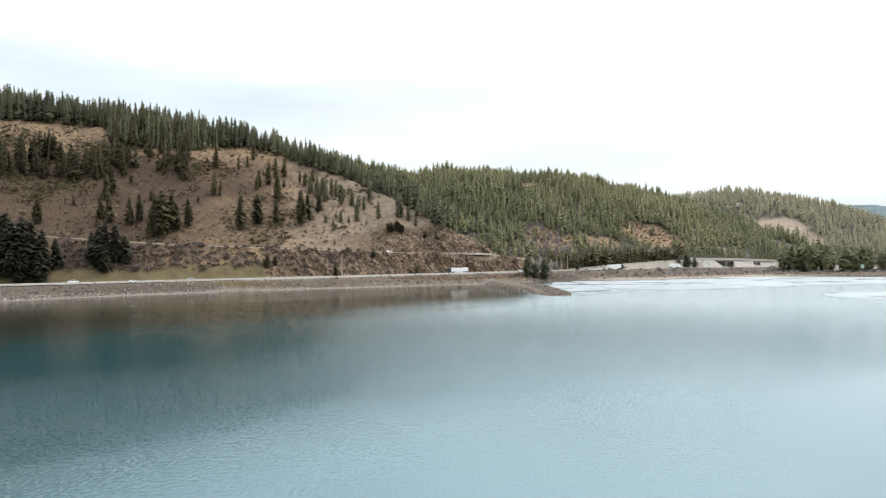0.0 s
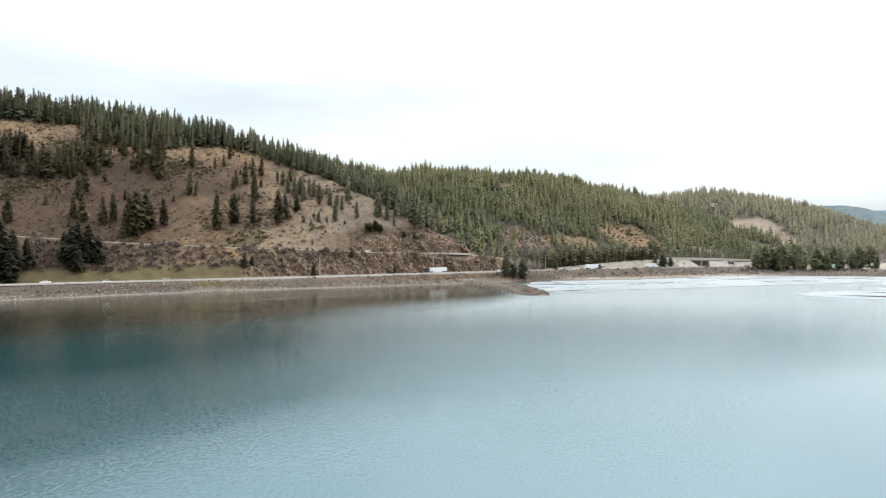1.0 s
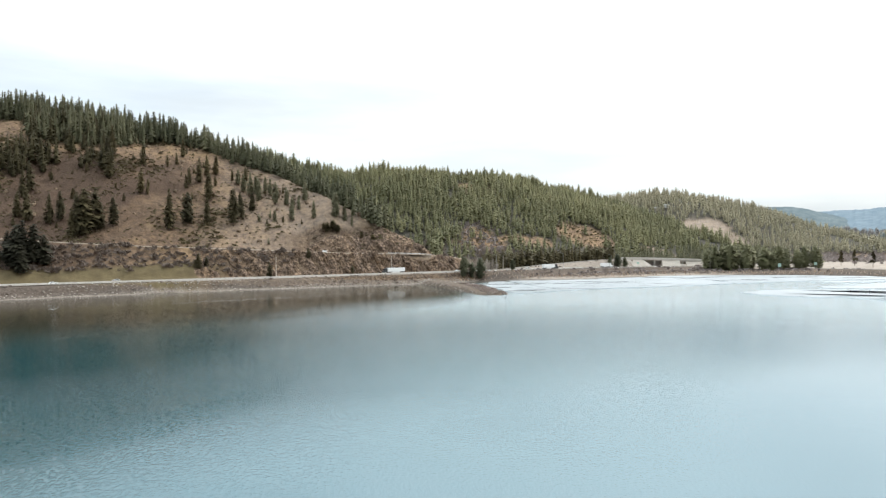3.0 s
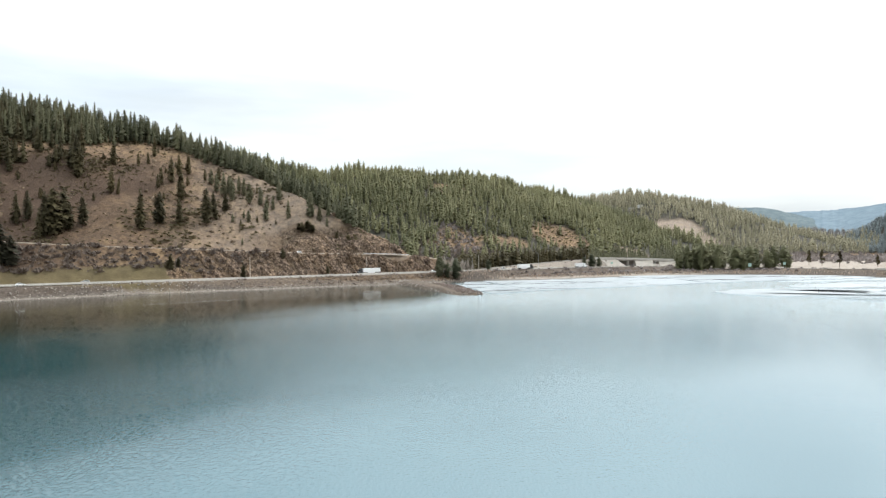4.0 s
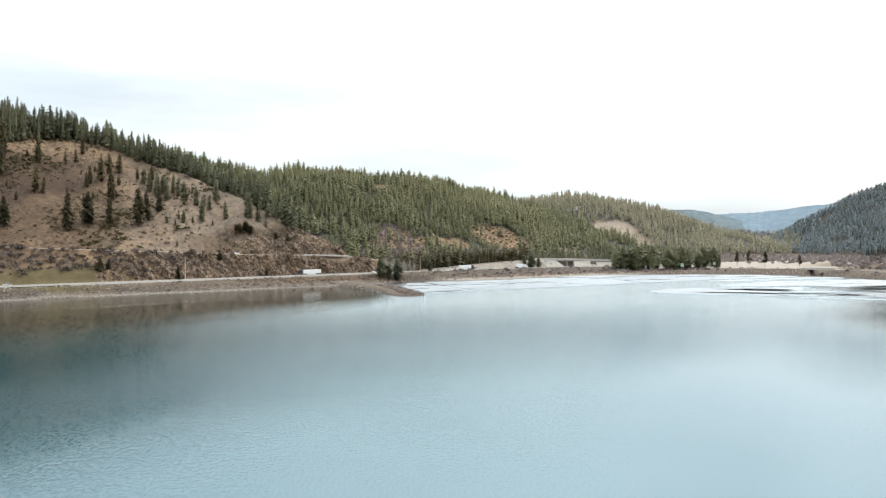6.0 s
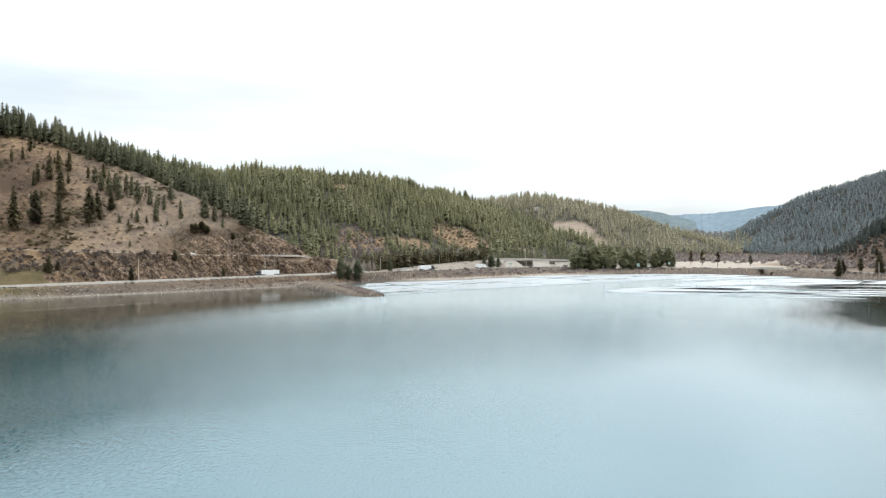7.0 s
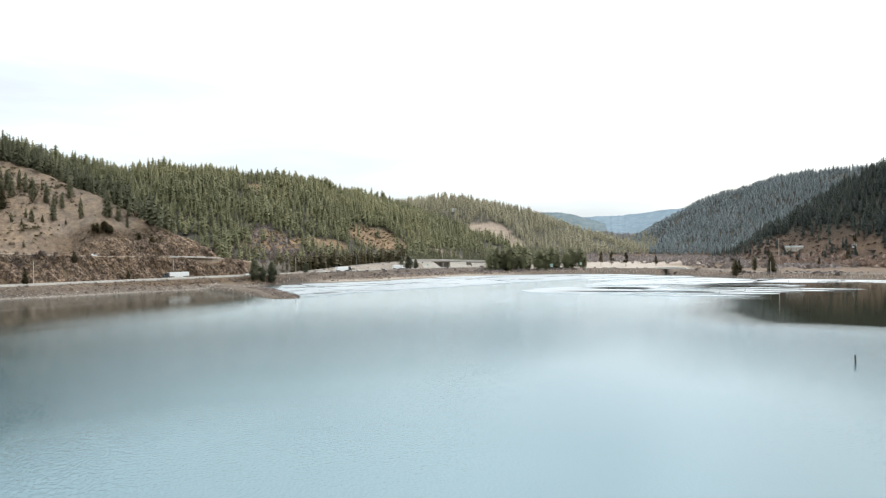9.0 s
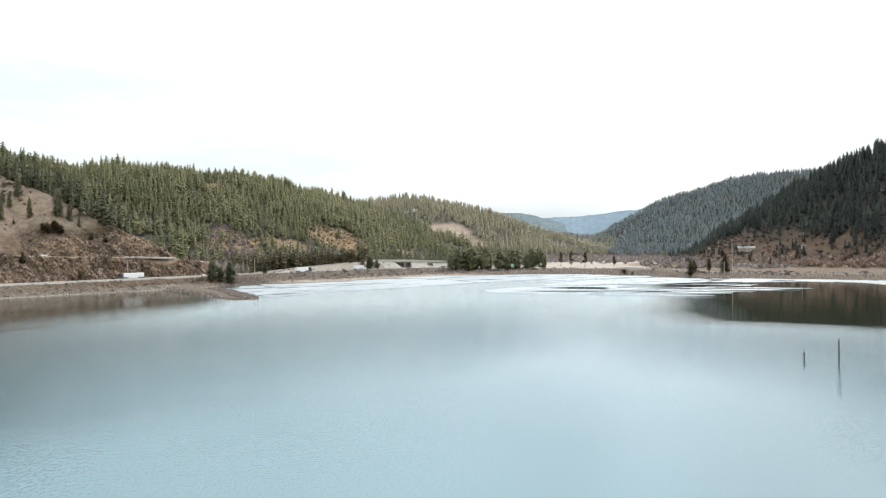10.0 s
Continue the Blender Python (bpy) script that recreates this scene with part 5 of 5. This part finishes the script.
def utility_pole(x, y, h, label, arms=True):
    t = thing("utility_pole", label, "utility pole", "poles by the roads", pose(x, y, ground_z(x, y), 0, 0, 30))
    bm = bmesh.new()
    tube(bm, (0, 0, -0.5), (0, 0, h), 0.27, 0.19, 10)
    part("pole", bm, M_POLE, t)
    if arms:
        bm = bmesh.new()
        box(bm, (2.2, 0.12, 0.14), (0, 0, h - 0.5), 0.02)
        part("crossarm", bm, M_WOOD, t)
        for k in (-0.95, 0, 0.95):
            bm = bmesh.new()
            tube(bm, (k, 0, h - 0.43), (k, 0, h - 0.2), 0.06, 0.04, 8)
            part("insulator", bm, M_DARK, t)


M_POLE = simple("pole_wood", (0.34, 0.29, 0.24), (0.52, 0.45, 0.37), 2.0, 0.9)
for _x, _y, _h, _arm in ((9, 524, 13.0, False), (-71, 478, 14.0, False), (98, 536, 13.0, False), (282, 680, 17.0, False), (425, 372, 28.0, True), (421, 376, 11.0, False), (419, 408, 14.0, False),
                         (640, 470, 12.0, False)):
    utility_pole(_x, _y, _h, "tall weathered wooden pole beside the road", _arm)


# ---------------------------------------------------------------- overpass and causeway bridge
def span(a, b, width, z0, z1, thick):
    """A box-like deck from a to b, in world axes relative to a."""
    a, b = Vector(a), Vector(b)
    d = (b - a)
    ang = math.atan2(d.y, d.x)
    L = math.hypot(d.x, d.y)
    bm = bmesh.new()
    n = 10
    rows = []
    for i in range(n + 1):
        s = i / n
        z = z0 + (z1 - z0) * s + 0.5 * math.sin(math.pi * s)
        rows.append([bm.verts.new((L * s, w, z + dz)) for w, dz in ((-width / 2, 0), (width / 2, 0), (width / 2, -thick), (-width / 2, -thick))])
    for p, q in zip(rows[:-1], rows[1:]):
        for k in range(4):
            bm.faces.new((p[k], q[k], q[(k + 1) % 4], p[(k + 1) % 4]))
    bm.faces.new(rows[0][::-1])
    bm.faces.new(rows[-1])
    bmesh.ops.recalc_face_normals(bm, faces=bm.faces[:])
    return bm, ang, L


def overpass():
    a, b, z0, z1 = (236, 648, 0), (318, 632, 0), 14.4, 11.8
    bm, ang, L = span(a, b, 11.0, z0, z1, 0.9)
    t = thing("overpass", "pale concrete highway overpass with sloping abutments", "overpass", "", pose(a[0], a[1], 0, 0, 0, math.degrees(ang)))
    part("deck", bm, M_CONCRETE, t)
    for w in (-5.35, 5.35):
        bm, _, _ = span(a, b, 0.3, z0 + 0.9, z1 + 0.9, 0.95)
        part("parapet", bm, M_CONCRETE, t, "", pose(0, w, 0))
    for k, w in enumerate((-3.5, 0, 3.5)):
        bm, _, _ = span(a, b, 0.6, z0 - 0.85, z1 - 0.85, 1.0)
        part("girder", bm, M_CONCRETE, t, "", pose(0, w, 0))
    for x0, x1, top, l0, l1 in ((-10, 19, 13.2, 9, 17), (37, 54, 12.1, 0, 0), (54, 59.5, 8.6, 0, 0), (59.5, 88, 10.9, 0, 9)):
        bm = bmesh.new()
        vs = [bm.verts.new(v) for v in ((x0 - l0, -15, 0), (x1 + l1, -15, 0), (x1 + l1, 8, 0), (x0 - l0, 8, 0), (x0, -5.3, top), (x1, -5.3, top), (x1, 5, top), (x0, 5, top))]
        for f in ((0, 1, 5, 4), (1, 2, 6, 5), (2, 3, 7, 6), (3, 0, 4, 7), (4, 5, 6, 7)):
            bm.faces.new([vs[i] for i in f])
        bmesh.ops.bevel(bm, geom=bm.edges[:], offset=0.25, segments=1, affect="EDGES")
        part("abutment", bm, M_SLOPE, t, "earth and concrete abutment slope")
    # added panel behind the opening, so it reads as deep shade under the deck
    part("gap_backing", box(bmesh.new(), (26, 0.8, 11.8), (28, 4.4, 5.9), 0.05), M_BARRIER, t, "added wall closing the gap under the deck so it reads dark")
    for x in (31, 57.2):
        bm = bmesh.new()
        for w in (-3.2, 0, 3.2):
            tube(bm, (x, w, 3), (x, w, 12.0 - 0.02 * x), 0.5, 0.5, 12)
        box(bm, (1.2, 9, 0.9), (x, 0, 11.9 - x * 0.02), 0.08)
        part("pier", bm, M_CONCRETE, t)


M_SLOPE = simple("abutment_earth", (0.38, 0.335, 0.285), (0.54, 0.485, 0.42), 0.25, 0.95)
overpass()
tagged(new("road", strip_mesh("road", RAMP, 4.2, M_ASPHALT, 0.25)), "grey asphalt slip road climbing to the overpass", "road", kind="structure")
for _line in (CAUSEWAY, CAUSEWAY_SOUTH):
    tagged(new("road", strip_mesh("road", _line, 3.4, M_ASPHALT, 0.15)), "narrow asphalt road on the causeway", "road", kind="structure")


def causeway_bridge():
    a, b = (424, 505, 0), (436, 478, 0)
    bm, ang, L = span(a, b, 8.5, 4.9, 4.8, 0.9)
    t = thing("causeway_bridge", "low concrete bridge over the creek mouth", "bridge", "", pose(a[0], a[1], 0, 0, 0, math.degrees(ang)))
    part("deck", bm, M_CONCRETE, t)
    for w in (-4.1, 4.1):
        bm, _, _ = span(a, b, 0.25, 5.7, 5.6, 0.9)
        part("parapet", bm, M_CONCRETE, t, "", pose(0, w, 0))
    for x in (2.0, L - 2.0):
        bm = bmesh.new()
        box(bm, (2.5, 8.6, 5.5), (x, 0, 1.4), 0.1)
        part("abutment", bm, M_CONCRETE, t)


causeway_bridge()


# ---------------------------------------------------------------- vehicles
def wheel(t, x, y, r, w=0.26):
    bm = bmesh.new()
    tube(bm, (x, y - w / 2, r), (x, y + w / 2, r), r, r, 18)
    tyre = part("wheel", bm, M_RUBBER, t)
    bm = bmesh.new()
    tube(bm, (x, y - w / 2 - 0.01, r), (x, y + w / 2 + 0.01, r), r * 0.58, r * 0.58, 14)
    part("rim", bm, M_STEEL, tyre)


def shell(profile, width, inset=0.0, bevel=0.06):
    """A body from its side outline (x, z), with rounded edges and sides leaning in towards the top."""
    bm = bmesh.new()
    zs = [p[1] for p in profile]
    lo, hi = min(zs), max(zs)
    def w(z):
        return width / 2 - inset * (z - lo) / (hi - lo)
    L = [bm.verts.new((x, -w(z), z)) for x, z in profile]
    R = [bm.verts.new((x, w(z), z)) for x, z in profile]
    bm.faces.new(L)
    bm.faces.new(R[::-1])
    n = len(profile)
    for i in range(n):
        bm.faces.new((L[i], R[i], R[(i + 1) % n], L[(i + 1) % n]))
    bmesh.ops.recalc_face_normals(bm, faces=bm.faces[:])
    bmesh.ops.bevel(bm, geom=bm.edges[:], offset=bevel, segments=2, affect="EDGES", profile=0.6)
    return bm


def car(m, label, paint, pickup=False, group="cars on the roads"):
    t = thing("pickup_truck" if pickup else "car", label, "pickup" if pickup else "car", group, m)
    if pickup:
        part("body", shell([(-2.8, 0.5), (2.75, 0.5), (2.85, 0.95), (1.4, 1.12), (-2.8, 1.15)], 1.95, 0.08), paint, t)
        part("cabin", shell([(-0.7, 1.1), (1.35, 1.1), (0.65, 1.78), (-0.55, 1.82)], 1.8, 0.16), paint, t)
        gl = [(-0.5, 1.2), (1.15, 1.2), (0.6, 1.70), (-0.45, 1.73)]
    else:
        part("body", shell([(-2.2, 0.4), (2.2, 0.4), (2.25, 0.75), (1.1, 0.95), (-2.2, 1.0), (-2.28, 0.8)], 1.8, 0.08), paint, t)
        part("cabin", shell([(-1.9, 0.95), (1.05, 0.95), (0.35, 1.45), (-1.2, 1.47)], 1.66, 0.18), paint, t)
        gl = [(-1.65, 1.0), (0.85, 1.0), (0.3, 1.39), (-1.1, 1.40)]
    part("window", shell(gl, 1.72 if not pickup else 1.86, 0.14, 0.02), M_GLASS, t)
    wb = 1.75 if pickup else 1.35
    r = 0.40 if pickup else 0.33
    for x in (-wb, wb):
        for y in (-0.82, 0.82):
            wheel(t, x, y, r)
    for y in (-0.62, 0.62):
        bm = bmesh.new()
        box(bm, (0.08, 0.35, 0.14), ((2.82 if pickup else 2.22), y, 0.8 if pickup else 0.68), 0.02)
        part("headlight", bm, M_WHITE, t)
    bm = bmesh.new()
    box(bm, (0.14, 1.7, 0.2), ((2.84 if pickup else 2.26), 0, 0.52), 0.04)
    part("bumper", bm, M_DARK, t)


def lorry(m, label, length=14.5, cab_paint=None, group="lorries on the highway"):
    t = thing("lorry", label, "lorry", group, m)
    part("trailer", box(bmesh.new(), (length, 2.55, 2.85), (-length / 2, 0, 2.55), 0.06), M_WHITE, t)
    part("trailer_frame", box(bmesh.new(), (length - 1, 1.1, 0.25), (-length / 2, 0, 1.0), 0.03), M_DARK, t)
    part("skirt", box(bmesh.new(), (length * 0.45, 2.4, 0.7), (-length * 0.47, 0, 0.75), 0.03), M_WHITE, t)
    cab = part("cab", shell([(0.5, 0.7), (4.2, 0.7), (4.3, 1.7), (3.2, 1.9), (2.7, 3.1), (2.2, 3.7), (0.5, 3.75)], 2.4, 0.12, 0.1), cab_paint or M_DARK, t)
    part("windscreen", shell([(2.6, 2.0), (3.24, 1.98), (2.8, 2.95), (2.4, 2.95)], 2.44, 0.1, 0.02), M_GLASS, cab)
    for y in (-1.1, 1.1):
        bm = bmesh.new()
        tube(bm, (0.55, y, 1.0), (0.55, y, 4.0), 0.08, 0.08, 8)
        part("exhaust_stack", bm, M_STEEL, t)
    for x in (3.5, 1.1, -0.2, -length + 2.2, -length + 1.0):
        for y in (-1.05, 1.05):
            wheel(t, x, y, 0.5, 0.35)


def on_line(nodes, az, side, heading=1):
    """A pose on a road, where a bearing from the lake crosses it, facing along it."""
    P = np.array(offset_line(nodes, side, 2.0))
    a = np.degrees(np.arctan2(P[:, 0], P[:, 1]))
    k = int(np.argmin(np.abs(a - az)))
    k = min(max(k, 1), len(P) - 2)
    d = P[k + 1] - P[k - 1]
    ang = math.degrees(math.atan2(d[1], d[0])) + (0 if heading > 0 else 180)
    return P[k][0], P[k][1], P[k][2], ang


def parked(nodes, az, side, heading=1, lift=0.13):
    x, y, z, a = on_line(nodes, az, side, heading)
    return pose(x, y, z + lift, 0, 0, a)


lorry(parked(HIGHWAY, 0.6, 8.5, -1), "white box trailer behind a dark lorry cab on the highway")
lorry(parked(HIGHWAY, 14.6, -6.0, 1), "white box lorry with a dark cab near the slip road", 12.0)
lorry(parked(HIGHWAY, 19.0, -6.0, 1), "short white box lorry near the overpass", 7.5, M_WHITE)
car(parked(UPPER_ROAD, -4.6, 0.5, -1, 0.26), "white car on the road cut into the hillside", M_WHITE)
car(parked(HIGHWAY, -28.6, 6.0, -1), "white pickup truck on the lakeside highway", M_WHITE, True)
car(parked(HIGHWAY, -24.4, -7.0, 1), "white saloon car on the lakeside highway", M_WHITE)
car(parked(HIGHWAY, -20.4, 9.5, -1), "silver car on the inland carriageway", M_STEEL)
car(parked(HIGHWAY, 6.6, -6.0, 1), "white car passing the jetty on the highway", M_WHITE)
car(parked(HIGHWAY, 12.5, 6.0, 1), "pale silver car near the slip road", M_STEEL)


# ---------------------------------------------------------------- houses and sheds
def house(x, y, turn, w, d, h, label, wall_m, roof_m, storeys=1, group="houses on the hills", sink=0.6):
    z = ground_z(x, y) - sink
    t = thing("house", label, "house", group, pose(x, y, z, 0, 0, turn))
    part("wall", box(bmesh.new(), (w, d, h + sink), (0, 0, (h + sink) / 2), 0.05), wall_m, t)
    bm = bmesh.new()
    o, rise = 0.6, d * 0.22
    vs = [bm.verts.new(v) for v in ((-w / 2 - o, -d / 2 - o, 0), (w / 2 + o, -d / 2 - o, 0), (w / 2 + o, d / 2 + o, 0), (-w / 2 - o, d / 2 + o, 0), (-w / 2 - o, 0, rise), (w / 2 + o, 0, rise))]
    for f in ((0, 1, 5, 4), (2, 3, 4, 5), (0, 4, 3), (1, 2, 5), (0, 3, 2, 1)):
        bm.faces.new([vs[i] for i in f])
    g = bmesh.ops.solidify(bm, geom=bm.faces[:], thickness=0.18)
    bm.normal_update()
    part("roof", bm, roof_m, t, "", pose(0, 0, h + sink))
    n = max(2, int(w / 4))
    for s in range(storeys):
        for k in range(n):
            xx = -w / 2 + w * (k + 0.5) / n
            zz = sink + 1.6 + 2.7 * s
            win = part("window", box(bmesh.new(), (1.5, 0.12, 1.2), (xx, -d / 2 - 0.03, zz), 0.02), M_WHITE, t)
            part("pane", box(bmesh.new(), (1.25, 0.06, 0.95), (xx, -d / 2 - 0.085, zz), 0.01), M_GLASS, win)
    part("door", box(bmesh.new(), (0.95, 0.1, 2.05), (w * 0.5 - 1.2, -d / 2 - 0.05, sink + 1.0), 0.02), M_WOOD, t)
    return t


M_TAN = simple("tan_siding", (0.40, 0.34, 0.27), (0.52, 0.46, 0.38), 0.8, 0.8)
M_PALE_ROOF = simple("pale_metal_roof", (0.28, 0.28, 0.27), (0.40, 0.40, 0.39), 0.4, 0.7, 0.3)
house(629, 531, -50, 17, 9, 3.6, "tan house with a pale metal roof on the brown slope", M_TAN, M_PALE_ROOF, 1)
house(570, 487, -50, 9, 5, 2.6, "low shed with a pale roof at the edge of the field", M_TAN, M_PALE_ROOF)
house(634, 466, -54, 3.4, 3, 2.3, "small white shed on the brown slope", M_WHITE, M_PALE_ROOF)
house(500, 820, -30, 12, 8, 4, "white farm building at the far end of the field", M_WHITE, M_PALE_ROOF)
house(600, 1380, -20, 14, 9, 5, "pale house in a clearing on the far hill", M_WHITE, M_PALE_ROOF)
house(572, 1360, -20, 11, 8, 5, "tan house in a clearing on the far hill", M_TAN, M_PALE_ROOF)


# ---------------------------------------------------------------- road signs by the slip road
def road_sign(x, y, turn, w, h, top):
    t = thing("road_sign", "pale green highway sign on two steel posts", "road sign", "highway signs", pose(x, y, ground_z(x, y), 0, 0, turn))
    part("panel", box(bmesh.new(), (w, 0.06, h), (0, 0, top - h / 2), 0.02), M_SIGN, t)
    for k in (-0.36, 0.36):
        part("post", tube(bmesh.new(), (k * w, 0.1, -0.4), (k * w, 0.1, top - 0.2), 0.07, 0.07, 8), M_STEEL, t)


M_SIGN = simple("sign_paint", (0.30, 0.44, 0.38), (0.40, 0.54, 0.47), 1.0, 0.5, 0.4)
road_sign(352, 572, -32, 2.6, 3.2, 6.4)
road_sign(391, 580, -34, 2.2, 2.4, 5.2)
road_sign(236, 606, -20, 2.2, 1.8, 4.6)


# ---------------------------------------------------------------- pilings in the lake
def piling(x, y, h, r, label, lean=0.0):
    t = thing("piling", label, "piling", "old pilings in the lake", pose(x, y, 0, lean, lean * 0.5, 0))
    bm = bmesh.new()
    tube(bm, (0, 0, -3.5), (0.01, 0, h * 0.5), r, r * 0.97, 12)
    tube(bm, (0.01, 0, h * 0.5), (0, 0.02, h), r * 0.97, r * 0.86, 12)
    for v in bm.verts:
        v.co.x *= 1 + 0.10 * math.sin(v.co.z * 5 + v.co.y * 9)
    part("stake", bm, M_WOOD, t)


piling(125, 92, 1.75, 0.17, "short black wooden piling standing in the lake")
piling(124, 84, 5.3, 0.13, "tall thin wooden piling standing in the lake", 0.4)
_rng = random.Random(77)
for _k in range(22):
    _x, _y = _rng.uniform(225, 400), _rng.uniform(250, 400)
    if math.hypot(_x, _y) < 515:
        piling(_x, _y, _rng.uniform(0.8, 2.6), 0.10, "thin dark stake in the frozen shallows", _rng.uniform(-4, 4))
